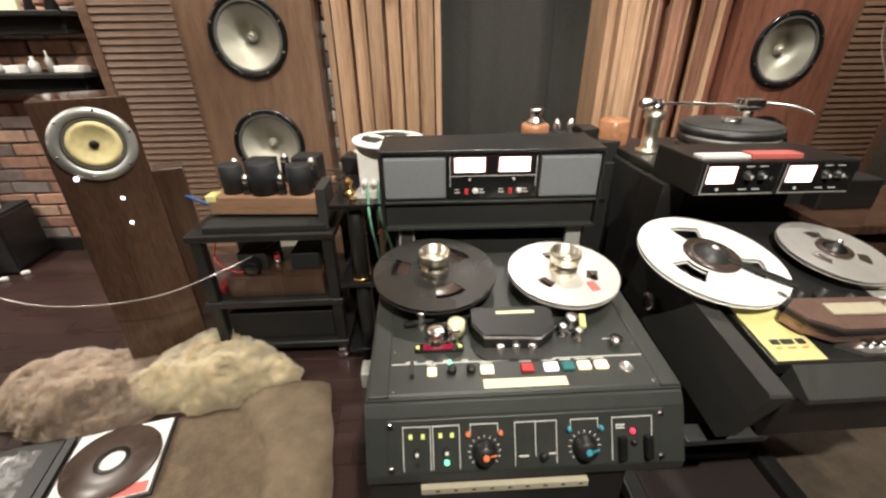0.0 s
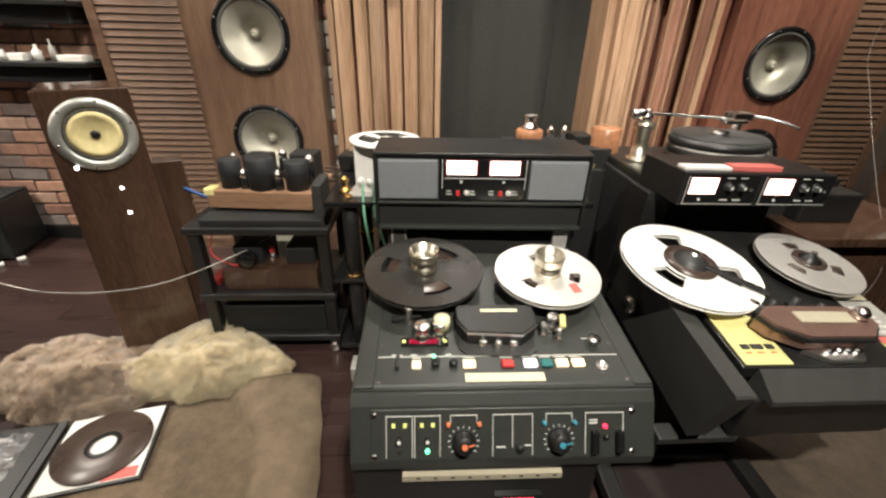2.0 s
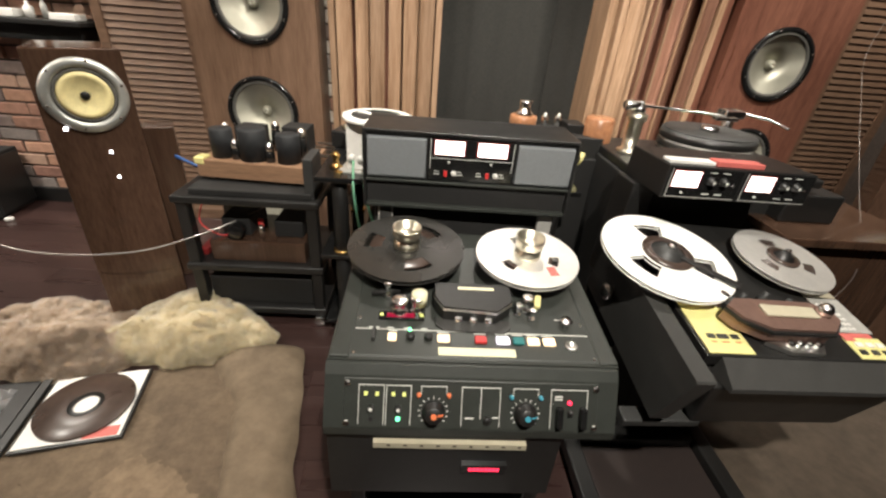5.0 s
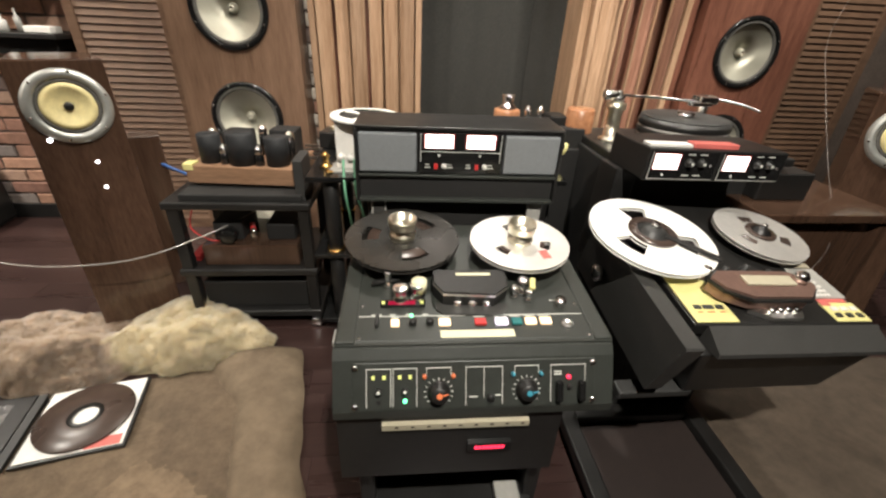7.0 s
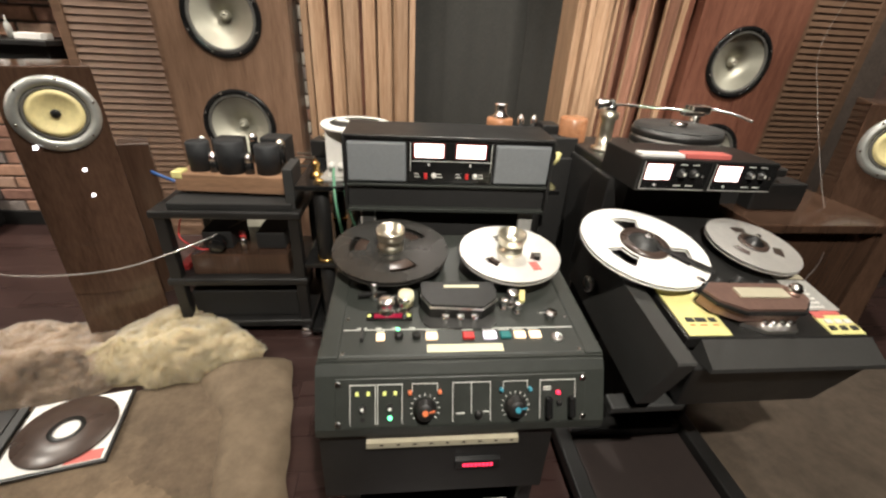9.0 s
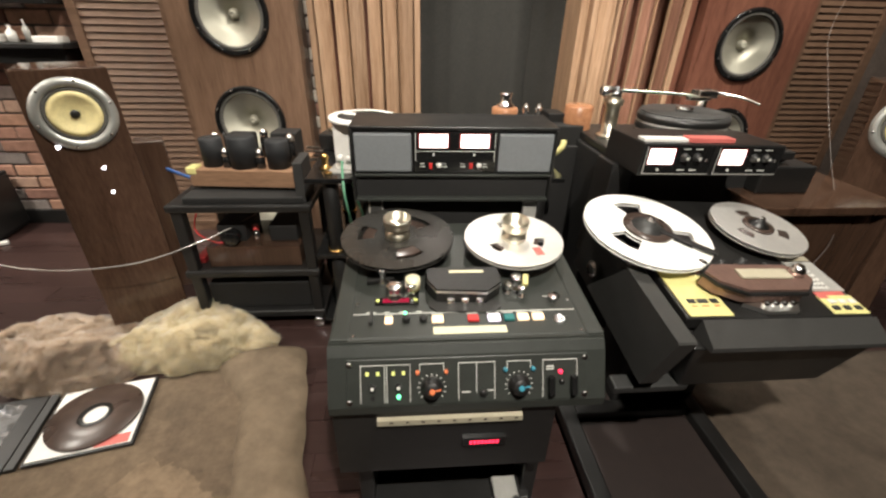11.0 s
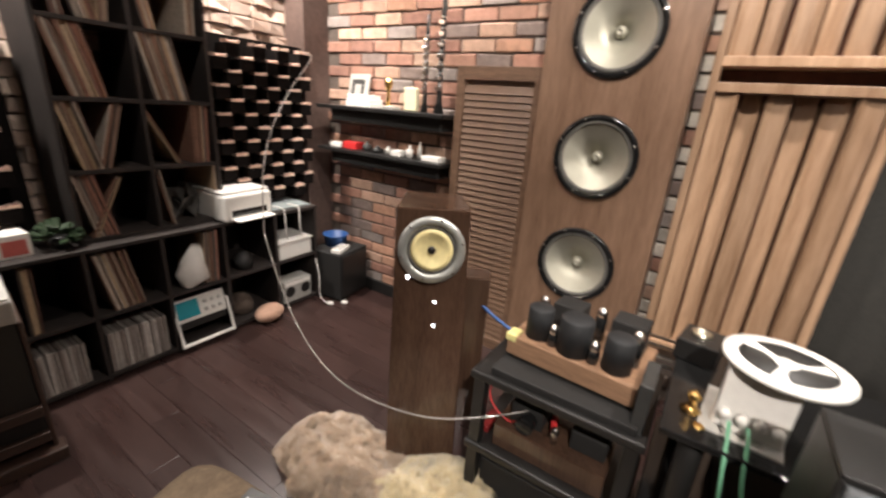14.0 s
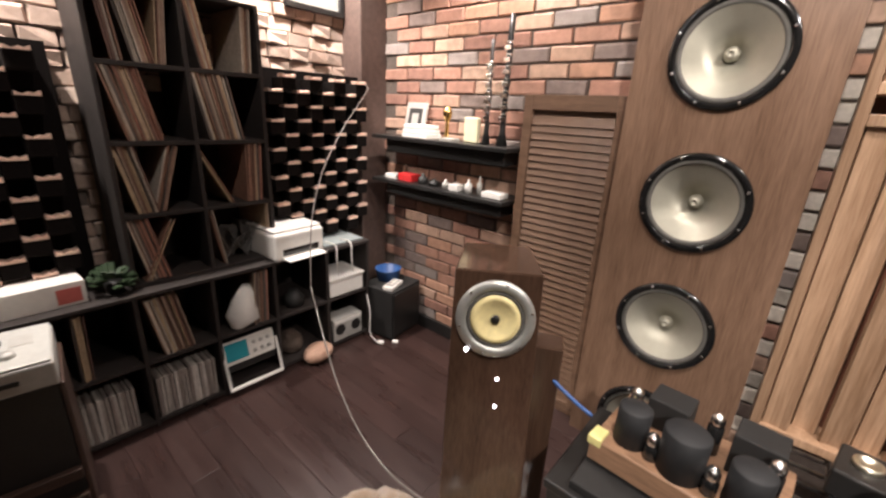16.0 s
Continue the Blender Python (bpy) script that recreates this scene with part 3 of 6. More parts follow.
def reel(name, label, r, m, flange, kind="windows", hub_mat=BRASS, pack=0.7, turn=0.0, hub_r=0.052, reach=0.30, wide=38):
    """A tape reel: two flanges with cut-outs, tape pack, hub."""
    t = thing(name, label, "tape reel", m @ pose(0, 0, 0, 0, 0, turn), group="tape reels")
    def flange_mesh(z0, z1):
        bm = bmesh.new()
        segs = 72
        spans = [(a, a + wide) for a in (10, 130, 250)]
        ri, ra, rb = hub_r * 0.55, r * 0.42, r * 0.42 + r * reach
        radii = [ri, ra, ra + (rb - ra) * 0.5, rb, r * 0.985, r]
        def solidcell(k, i):
            ang = (i + 0.5) * 360 / segs
            return not (k in (1, 2) and any(a < ang < b for a, b in spans))
        for z, flip in ((z0, True), (z1, False)):
            grid = [[bm.verts.new((q * math.cos(2 * math.pi * i / segs), q * math.sin(2 * math.pi * i / segs), z)) for i in range(segs)] for q in radii]
            for k in range(len(radii) - 1):
                for i in range(segs):
                    if solidcell(k, i):
                        j = (i + 1) % segs
                        f = [grid[k][i], grid[k + 1][i], grid[k + 1][j], grid[k][j]]
                        bm.faces.new(f[::-1] if flip else f)
            if flip:
                low = grid
        edges = [e for e in bm.edges if len(e.link_faces) == 1 and all(abs(v.co.z - z0) < 1e-6 for v in e.verts)]
        top = {(round(v.co.x, 6), round(v.co.y, 6)): v for v in bm.verts if abs(v.co.z - z1) < 1e-6}
        for e in edges:
            a, b = e.verts
            c, d = top[(round(b.co.x, 6), round(b.co.y, 6))], top[(round(a.co.x, 6), round(a.co.y, 6))]
            bm.faces.new((a, b, c, d))
        return bm
    part("flange", flange_mesh(0.0, 0.0016), flange, t)
    part("flange", flange_mesh(0.0085, 0.0100), flange, t)
    part("tape_pack", L([(hub_r * 0.5, 0.0018), (r * pack, 0.0018), (r * pack, 0.0083), (hub_r * 0.5, 0.0083)], 64), TAPE, t, "wound brown tape")
    return t


rec = thing("tape_recorder", "dark grey-green studio tape recorder on a console", "tape recorder")
part("deck_plate", B(-0.265, 0.265, 0.0, 0.43, -0.05, 0.0, 0.006), CONSOLE, rec, m=DM)
for x0, x1 in ((-0.268, -0.232), (0.232, 0.268)):
    part("side_trim", B(x0, x1, -0.002, 0.43, -0.052, 0.003, 0.004), CONSOLE, rec, m=DM)
part("deck_groove", B(-0.23, 0.23, 0.0685, 0.0705, -0.001, 0.0006), INK, rec, m=DM)
FP = pose(0.1800, 0.4600, 0.5700, 63.5, 0, 0)   # the sloping front panel: x right, y up it, z out of it
part("front_rim", prism(bmesh.new(), [(0.498, 0.634), (0.498, 0.47), (0.515, 0.47), (0.515, 0.634)], -0.268, 0.268, pose(0.183, 0, 0) @ Matrix(((0, 0, 1, 0), (1, 0, 0, 0), (0, 1, 0, 0), (0, 0, 0, 1)))), CONSOLE, rec)
part("console_body", prism(bmesh.new(), [(0.492, 0.630), (0.4800, 0.6140), (0.4370, 0.5270), (0.438, 0.508), (0.465, 0.497), (0.88, 0.497), (0.88, 0.655)], -0.268, 0.268, pose(0.181, 0, 0) @ Matrix(((0, 0, 1, 0), (1, 0, 0, 0), (0, 1, 0, 0), (0, 0, 0, 1)))), CONSOLE, rec)
panel = part("control_panel", B(-0.232, 0.232, -0.046, 0.044, -0.004, 0.004, 0.0015), CONSOLE, rec, m=FP)
screw = mesh_of("panel_screw", C(0.0062, 0.004, 0.0085, 14, 0.002), CHROME)
for u in (-0.226, 0.226):
    for v in (-0.037, 0.035):
        s = new("panel_screw", screw)
        s.parent = panel
        s.matrix_basis = pose(u, v, 0)


def bar(u0, u1, v0, v1, material=INK, name="print", parent=None, z=0.0040, h=0.0006):
    return part(name, B(u0, u1, v0, v1, z, z + h), material, parent or panel)


# printed frames of the panel's fields
for u0, u1 in ((-0.206, -0.160), (-0.157, -0.112), (-0.021, 0.050), (0.143, 0.212)):
    bar(u0, u1, 0.0315, 0.0330), bar(u0, u0 + 0.0012, -0.040, 0.0315), bar(u1 - 0.0012, u1, -0.040, 0.0315)
for u0, u1 in ((-0.101, -0.042), (0.067, 0.126)):
    bar(u0 + 0.006, u1 - 0.006, 0.0315, 0.0330), bar(u0 + 0.006, u0 + 0.0072, 0.018, 0.0315), bar(u1 - 0.0072, u1 - 0.006, 0.018, 0.0315)
for u in (-0.193, -0.173, -0.144, -0.125):
    bar(u - 0.003, u + 0.003, 0.013, 0.020, YELLED, "indicator_or_glint", h=0.002)
for u in (-0.183, -0.1345):
    k = part("small_knob", C(0.0055, 0.004, 0.016, 16, 0.001), BLACK, panel, m=pose(u, -0.008, 0))
    part("knob_cap", C(0.003, 0.016, 0.0168, 12), INK, k)
part("lamp", C(0.004, 0.004, 0.009, 12, 0.001), GREENLED, panel, "lit green lamp", m=pose(-0.1345, -0.028, 0))
part("socket", C(0.004, 0.004, 0.006, 12), BLACK, panel, m=pose(-0.183, -0.030, 0))
for u, cap in ((-0.0715, ORANGE), (0.0965, BLUECAP)):
    part("rotary_knob", L([(0, 0.004), (0.021, 0.004), (0.0205, 0.010), (0.0165, 0.012), (0.0155, 0.024), (0.014, 0.0255), (0, 0.0255)], 28), BLACK, panel, m=pose(u, -0.014, 0))
    part("knob_cap", C(0.0052, 0.0255, 0.0270, 18), cap, panel, m=pose(u, -0.014, 0))
    part("knob_pointer", B(0.007, 0.017, -0.0013, 0.0013, 0.0240, 0.0264), cap, panel, m=pose(u, -0.014, 0, 0, 0, 12))
    tick = mesh_of("dial_mark", B(0.0235, 0.0275, -0.0008, 0.0008, 0.004, 0.0047), INK)
    for n in range(13):
        o = new("dial_mark", tick)
        o.parent = panel
        o.matrix_basis = pose(u, -0.014, 0, 0, 0, -40 + n * 260 / 12)
    for du in (-0.027, 0.027):
        part("trim_knob", L([(0, 0.004), (0.0042, 0.004), (0.0035, 0.012), (0.0, 0.013)], 14), cap, panel, m=pose(u + du, 0.0175, 0))
part("toggle_switch", C(0.007, 0.004, 0.014, 16, 0.002), BLACK, panel, m=pose(0.027, -0.026, 0))
bar(0.0135, 0.0147, -0.026, 0.0315)
bar(-0.014, 0.002, -0.026, -0.0235), bar(0.036, 0.047, -0.024, -0.0215)
for u in (0.159, 0.203):
    part("slide_handle", B(u - 0.0065, u + 0.0065, -0.037, 0.003, 0.004, 0.018, 0.004), GLOSS, panel)
part("lamp", C(0.004, 0.004, 0.009, 12, 0.001), REDLED, panel, "lit red lamp", m=pose(0.178, 0.009, 0))
part("toggle_switch", C(0.005, 0.004, 0.012, 14, 0.002), BLACK, panel, m=pose(0.180, -0.010, 0))
bar(0.150, 0.165, 0.013, 0.0155), bar(0.150, 0.165, 0.018, 0.0205)
# lower front
lower = part("lower_housing", prism(bmesh.new(), [(0.455, 0.486), (0.45, 0.31), (0.80, 0.31), (0.80, 0.486)], -0.252, 0.195, pose(0.166, -0.004, 0.009) @ Matrix(((0, 0, 1, 0), (1, 0, 0, 0), (0, 1, 0, 0), (0, 0, 0, 1)))), BLACK, rec)
part("scale_strip", B(0.001, 0.291, 0.4390, 0.4495, 0.470, 0.484), BEIGE, rec, "cream strip with short dark marks")
for n in range(9):
    part("scale_mark", B(0.026 + n * 0.031, 0.033 + n * 0.031, 0.4380, 0.4391, 0.477, 0.480), MATTE, rec)
disp = part("display", B(0.172, 0.262, 0.4380, 0.449, 0.398, 0.422), GLOSS, rec)
for n in range(8):
    part("display_digit", B(0.187 + n * 0.0078, 0.1925 + n * 0.0078, 0.4372, 0.4381, 0.405, 0.414), REDLED, disp)
# stand
for x in (-0.06, 0.34):
    part("stand_leg", B(x, x + 0.035, 0.50, 0.78, 0.0, 0.31, 0.004), BLACK, rec)
    part("stand_foot", B(x - 0.01, x + 0.045, 0.42, 0.92, 0.02, 0.055, 0.006), BLACK, rec)
part("stand_shelf", B(-0.05, 0.36, 0.48, 0.88, 0.10, 0.125, 0.003), BLACK, rec)
part("jack_lever", C(0.012, 0, 0.09, 14, 0.003), CHROME, rec, m=pose(0.31, 0.46, 0.16, 70, 0, 20))
part("pedal_block", B(0.265, 0.325, 0.40, 0.52, 0.05, 0.16, 0.004), GREYBOX, rec)

# deck furniture
hb = part("head_block", prism(bmesh.new(), [(-0.078, 0.170), (-0.078, 0.130), (-0.060, 0.098), (0.045, 0.090), (0.078, 0.118), (0.078, 0.170)], 0.006, 0.040), BLACK, rec, m=DM)
part("head_cover_edge", prism(bmesh.new(), [(-0.0795, 0.131), (-0.061, 0.0965), (0.0455, 0.0885), (0.0795, 0.117), (0.0795, 0.122), (0.046, 0.093), (-0.060, 0.101), (-0.0795, 0.136)], 0.030, 0.034), ALU, hb)
part("head_label", B(-0.030, 0.045, 0.150, 0.158, 0.040, 0.0412), CREAM, hb)
for n, u in enumerate((-0.03, 0.0, 0.03)):
    part("tape_head", C(0.009, 0.0, 0.022, 16, 0.002), CHROME, rec, m=DM @ pose(u, 0.090, 0.0))
part("head_tray", prism(bmesh.new(), [(-0.075, 0.085), (-0.06, 0.070), (0.06, 0.066), (0.075, 0.080), (0.075, 0.10), (-0.075, 0.105)], 0.0, 0.004), CONSOLE2, rec, m=DM)
for x, y, r, h in ((0.000, 0.642, 0.009, 0.045), (0.027, 0.598, 0.017, 0.038), (0.062, 0.602, 0.015, 0.042), (0.292, 0.618, 0.013, 0.040), (0.300, 0.592, 0.009, 0.030), (0.272, 0.605, 0.009, 0.03)):
    part("tape_guide", L([(0, 0), (r, 0), (r, h * 0.22), (r * 0.72, h * 0.3), (r * 0.72, h * 0.75), (r, h * 0.82), (r, h * 0.95), (r * 0.7, h), (0, h)], 22), CHROME, rec, m=dk(x, y))
part("pinch_roller", L([(0, 0), (0.016, 0), (0.016, 0.026), (0.006, 0.028), (0, 0.028)], 22), CREAM, rec, m=dk(0.066, 0.606, 0.02))
part("guide_arm", B(-0.03, 0.03, -0.005, 0.005, 0.01, 0.018, 0.002), BLACK, rec, m=dk(-0.005, 0.645) @ pose(0, 0, 0, 0, 0, 12))
part("yellow_clip", B(-0.006, 0.006, -0.018, 0.018, 0.03, 0.036, 0.002), PALEYEL, rec, m=dk(0.310, 0.610) @ pose(0, 0, 0, 0, 0, -15))
disp = part("counter_window", B(-0.046, 0.046, -0.011, 0.011, 0.0, 0.004, 0.001), GLOSS, rec, m=dk(0.032, 0.585))
part("counter_display", B(-0.030, 0.026, -0.006, 0.006, 0.004, 0.0046), DIMRED, disp)
for u in (-0.040, 0.040):
        part("counter_key", B(u - 0.0035, u + 0.0035, -0.0035, 0.0035, 0.004, 0.006), YELLED, disp)
for x, material, w in ((0.017, KEYLIT, 0.008), (0.115, KEYLIT, 0.0115), (0.187, RED, 0.0115), (0.230, KEYWHITE, 0.0125), (0.261, TEAL, 0.0105), (0.290, KEYLIT, 0.0115), (0.321, KEYLIT, 0.0115)):
    part("key", B(-w, w, -0.0085, 0.0085, 0.0, 0.007, 0.002), material, rec, m=dk(x, 0.527))
    part("key_print", B(-w, w, 0.017, 0.0195, 0.0, 0.0006), INK, rec, m=dk(x, 0.527))
for x in (0.052, 0.086):
    part("small_knob", C(0.008, 0.0, 0.012, 16, 0.002), BLACK, rec, m=dk(x, 0.528))
part("lever_switch", B(-0.0035, 0.0035, -0.016, 0.014, 0.0, 0.012, 0.002), DARKGREY, rec, m=dk(-0.018, 0.532))
part("lamp", C(0.003, 0, 0.004, 10), GREENLED, rec, m=dk(0.050, 0.549))
for x, w in ((-0.02, 0.02), (0.012, 0.012), (0.045, 0.014), (0.078, 0.012)):
    part("key_print", B(-w / 2, w / 2, 0.0, 0.003, 0.0, 0.0006), INK, rec, m=dk(x, 0.552))
lock = part("headphone_socket", L([(0.0, 0.0), (0.012, 0.0), (0.012, 0.004), (0.008, 0.005), (0.008, 0.001), (0, 0.001)], 22), ALU, rec, m=dk(0.364, 0.520))
part("edit_knob", L([(0, 0), (0.007, 0), (0.006, 0.012), (0.012, 0.014), (0.012, 0.018), (0, 0.019)], 20), CHROME, rec, m=dk(0.366, 0.575))
part("edit_knob_print", B(-0.018, 0.018, -0.001, 0.001, 0.0, 0.0006), INK, rec, m=dk(0.366, 0.592))
part("label_strip", B(-0.073, 0.073, -0.0095, 0.0095, 0.0, 0.0008), CREAM, rec, "long cream paper label", m=dk(0.178, 0.4985))
for u, v in ((-0.225, 0.10), (0.225, 0.10), (-0.225, 0.01), (0.225, 0.01)):
    part("deck_screw", C(0.003, 0, 0.001, 10), CHROME, rec, m=DM @ pose(u, v, 0))
# spindles with their pale metal adapters
def adapter(x, y, z):
    a = thing("reel_clamp", "pale brass reel clamp on the tape reel", "reel clamp", dk(x, y, z), group="reel clamps")
    part("lower_drum", L([(0, 0), (0.030, 0), (0.030, 0.012), (0.023, 0.015), (0.023, 0.020), (0, 0.020)], 36), BRASS, a)
    part("upper_drum", L([(0.020, 0.020), (0.031, 0.026), (0.033, 0.044), (0.033, 0.050), (0.029, 0.050), (0.027, 0.034), (0.0, 0.032)], 36), BRASS, a)
for x, y in ((0.031, 0.768), (0.312, 0.752)):
    part("reel_table", L([(0, 0), (0.055, 0), (0.055, 0.020), (0.040, 0.0395), (0, 0.0395)], 32), BLACK, rec, m=dk(x, y))
reel("tape_reel", "smoked dark tape reel, half wound, on the recorder", 0.134, dk(0.031, 0.768, 0.040), SMOKE, turn=20, pack=0.62)
adapter(0.031, 0.768, 0.0502)
reel("tape_reel", "bright aluminium tape reel on the recorder", 0.119, dk(0.312, 0.752, 0.040), REELMETAL, turn=75, pack=0.50, reach=0.20, wide=30)
adapter(0.312, 0.752, 0.0502)
part("reel_sticker", B(-0.016, 0.016, -0.010, 0.010, 0.0, 0.0005), REDCARD, bpy.data.objects["tape_reel.001"], "small red and white sticker", m=pose(-0.045, -0.06, 0.0100, 0, 0, 25))

# meter bridge
MB = pose(0.1915, 0.976, 0.8450, 0.5, 0, -1.0) @ pose(-0.193, -0.965, -0.850)
mb = thing("meter_bridge", "black meter bridge with two lit meters above the recorder", "meter bridge", MB)
part("housing", prism(bmesh.new(), [(0.978, 0.925), (0.985, 0.735), (1.13, 0.735), (1.13, 0.935)], -0.275, 0.275, pose(0.193, 0, 0) @ Matrix(((0, 0, 1, 0), (1, 0, 0, 0), (0, 1, 0, 0), (0, 0, 0, 1)))), BLACK, mb)
part("top_plate", B(-0.084, 0.470, 0.970, 1.135, 0.9255, 0.9335, 0.002), BLACK, mb)
part("end_plate", B(-0.085, -0.077, 0.968, 1.135, 0.728, 0.9255, 0.002), BLACK, mb)
part("end_plate", B(0.463, 0.471, 0.968, 1.135, 0.728, 0.9255, 0.002), BLACK, mb)
part("front_lip", B(-0.077, 0.463, 0.968, 0.982, 0.798, 0.806, 0.002), CONSOLE, mb)
part("front_lip", B(-0.077, 0.463, 0.962, 0.984, 0.728, 0.738, 0.002), CONSOLE, mb)
# Matte black sheet before the housing, for the shadow in the slot.
part("slot", B(-0.074, 0.460, 0.9795, 0.9825, 0.738, 0.798), MATTE, mb)
for x0, x1 in ((-0.074, 0.078), (0.312, 0.460)):
    part("grille_panel", B(x0, x1, 0.9665, 0.981, 0.812, 0.916, 0.005), GRILLE, mb, "grey perforated panel")
meterp = part("meter_panel", B(0.084, 0.306, 0.9690, 0.982, 0.810, 0.920, 0.0015), GLOSS, mb)
for x0, x1 in ((0.096, 0.178), (0.205, 0.288)):
    part("meter_window", B(x0 + 0.004, x1 - 0.004, 0.9655, 0.9695, 0.880, 0.915, 0.001), VU, mb, "glowing white meter scale")
    part("meter_frame", B(x0, x1, 0.9672, 0.9688, 0.878, 0.9175), DARKRED, mb)
    cx = (x0 + x1) / 2
    part("trim_screw", C(0.003, 0, 0.003, 10), INK, mb, m=pose(cx, 0.969, 0.861, 90, 0, 0))
    part("red_switch", B(cx - 0.012, cx - 0.003, 0.963, 0.9692, 0.823, 0.838, 0.001), RED, mb)
    part("white_knob", C(0.007, 0, 0.008, 14, 0.002), WHITE, mb, m=pose(cx + 0.014, 0.9692, 0.832, 90, 0, 0))
    for du, w in ((-0.030, 0.014), (0.028, 0.020)):
        part("print", B(cx + du - w / 2, cx + du + w / 2, 0.9683, 0.9692, 0.826, 0.8285), INK, mb)
        part("print", B(cx + du - w / 2, cx + du + w / 3, 0.9683, 0.9692, 0.834, 0.836), INK, mb)
part("print_line", B(0.090, 0.300, 0.9683, 0.9692, 0.869, 0.8703), INK, mb)
part("print_line", B(0.088, 0.0893, 0.9683, 0.9692, 0.842, 0.918), INK, mb)
part("print_line", B(0.3007, 0.302, 0.9683, 0.9692, 0.842, 0.918), INK, mb)
part("side_knob", C(0.012, 0, 0.03, 16, 0.003), GLOSS, mb, m=pose(0.471, 1.05, 0.87, 0, 90, 0))
part("side_knob", C(0.016, 0, 0.02, 16, 0.003), GLOSS, mb, m=pose(0.471, 1.08, 0.80, 0, 90, 0))
for x in (-0.045, 0.405):
    part("support_post", B(x, x + 0.035, 1.0, 1.02, 0.50, 0.735, 0.003), CONSOLE2, mb, m=MB.inverted())
    part("support_bracket", B(x - 0.003, x + 0.038, 0.985, 1.0, 0.66, 0.73, 0.002), GREYBOX, mb)
part("rear_frame", B(-0.06, 0.45, 1.02, 1.06, 0.0, 0.72, 0.004), MATTE, mb, m=MB.inverted())

# ---- second tape recorder ----
# the sloping deck: origin under the wide reel's axle, x right, y up the slope, z out of it
DM2 = pose(0.6690, 0.8055, 0.6800, 10.7, 3.6, 3.5)
PROFILE = Matrix(((0, 0, 1, 0), (1, 0, 0, 0), (0, 1, 0, 0), (0, 0, 0, 1)))


def d2(u, v, z=0.0):
    return DM2 @ pose(u, v, z)


rec2 = thing("tape_recorder", "black studio tape recorder with yellow panels on a stand", "tape recorder")
part("deck_plate", B(-0.030, 0.440, -0.268, 0.200, -0.030, 0.0, 0.003), BLACK, rec2, m=DM2)
part("front_lip", prism(bmesh.new(), [(-0.2685, -0.002), (-0.326, -0.026), (-0.328, -0.036), (-0.300, -0.044), (-0.2685, -0.044)], 0.004, 0.450, DM2 @ PROFILE), CONSOLE2, rec2, "dark grey sloping front edge")
bm = bmesh.new()
top = [bm.verts.new(v) for v in ((-0.020, -0.312, -0.0445), (0.444, -0.312, -0.0445), (0.440, 0.19, -0.0445), (-0.020, 0.19, -0.0445))]
low = [bm.verts.new(v) for v in ((0.030, -0.300, -0.200), (0.415, -0.300, -0.200), (0.400, 0.17, -0.200), (0.030, 0.17, -0.200))]
bm.faces.new(top), bm.faces.new(low[::-1])
for i in range(4):
    bm.faces.new((low[i], low[(i + 1) % 4], top[(i + 1) % 4], top[i]))
bmesh.ops.bevel(bm, geom=bm.edges[:], offset=0.004, segments=2, affect="EDGES", profile=0.5)
part("chassis", bm, BLACK, rec2, m=DM2)
part("chassis_top", B(-0.028, 0.44, -0.262, 0.19, -0.0442, -0.0302), MATTE, rec2, m=DM2)
part("side_board", prism(bmesh.new(), [(-0.334, 0.0), (-0.312, -0.165), (0.10, -0.165), (0.10, 0.004), (-0.330, 0.004)], -0.094, -0.052, DM2 @ PROFILE), CONSOLE2, rec2, "grey board standing along the recorder's side")
part("lower_bar", B(-0.13, 0.06, -0.300, -0.262, -0.226, -0.202, 0.004), DARKGREY, rec2, m=DM2)
part("yellow_panel", B(-0.022, 0.083, -0.262, -0.090, 0.0, 0.003, 0.001), PALEYEL, rec2, "pale yellow panel with dark keys", m=DM2)
for u, w in ((0.004, 0.009), (0.031, 0.013), (0.060, 0.009)):
    part("dark_key", B(u - w, u + w, -0.226, -0.214, 0.003, 0.0055, 0.001), DARKGREY, rec2, m=DM2)
    part("key_print", B(u - w * 0.7, u + w * 0.7, -0.236, -0.232, 0.003, 0.0036), ORANGE, rec2, m=DM2)
part("yellow_panel", B(0.342, 0.438, -0.262, -0.205, 0.0, 0.003, 0.001), PALEYEL, rec2, m=DM2)
part("red_patch", B(0.342, 0.368, -0.215, -0.195, 0.003, 0.0045), REDCARD, rec2, m=DM2)
part("red_patch", B(0.372, 0.425, -0.204, -0.192, 0.0, 0.003), REDCARD, rec2, m=DM2)
for n in range(3):
    part("dark_key", B(0.350 + n * 0.030, 0.366 + n * 0.030, -0.252, -0.240, 0.003, 0.007, 0.001), DARKGREY, rec2, m=DM2)
    part("pale_key", B(0.356 + n * 0.027, 0.374 + n * 0.027, -0.232, -0.220, 0.003, 0.007, 0.001), WHITE, rec2, m=DM2)
grid_plate = part("key_grid", B(0.352, 0.440, -0.190, -0.085, 0.0, 0.003, 0.001), GREYBOX, rec2, "grey field of small round keys", m=DM2)
small_key = mesh_of("small_key", C(0.0042, 0.003, 0.0062, 10, 0.001), WHITE)
for n in range(24):
    ob = new("small_key", small_key)
    ob.parent = grid_plate
    ob.matrix_basis = pose(0.361 + (n % 4) * 0.0115, -0.181 + (n // 4) * 0.0145, 0)
part("pale_strip", B(0.352, 0.440, -0.080, -0.062, 0.0, 0.003, 0.001), BEIGE, rec2, m=DM2)
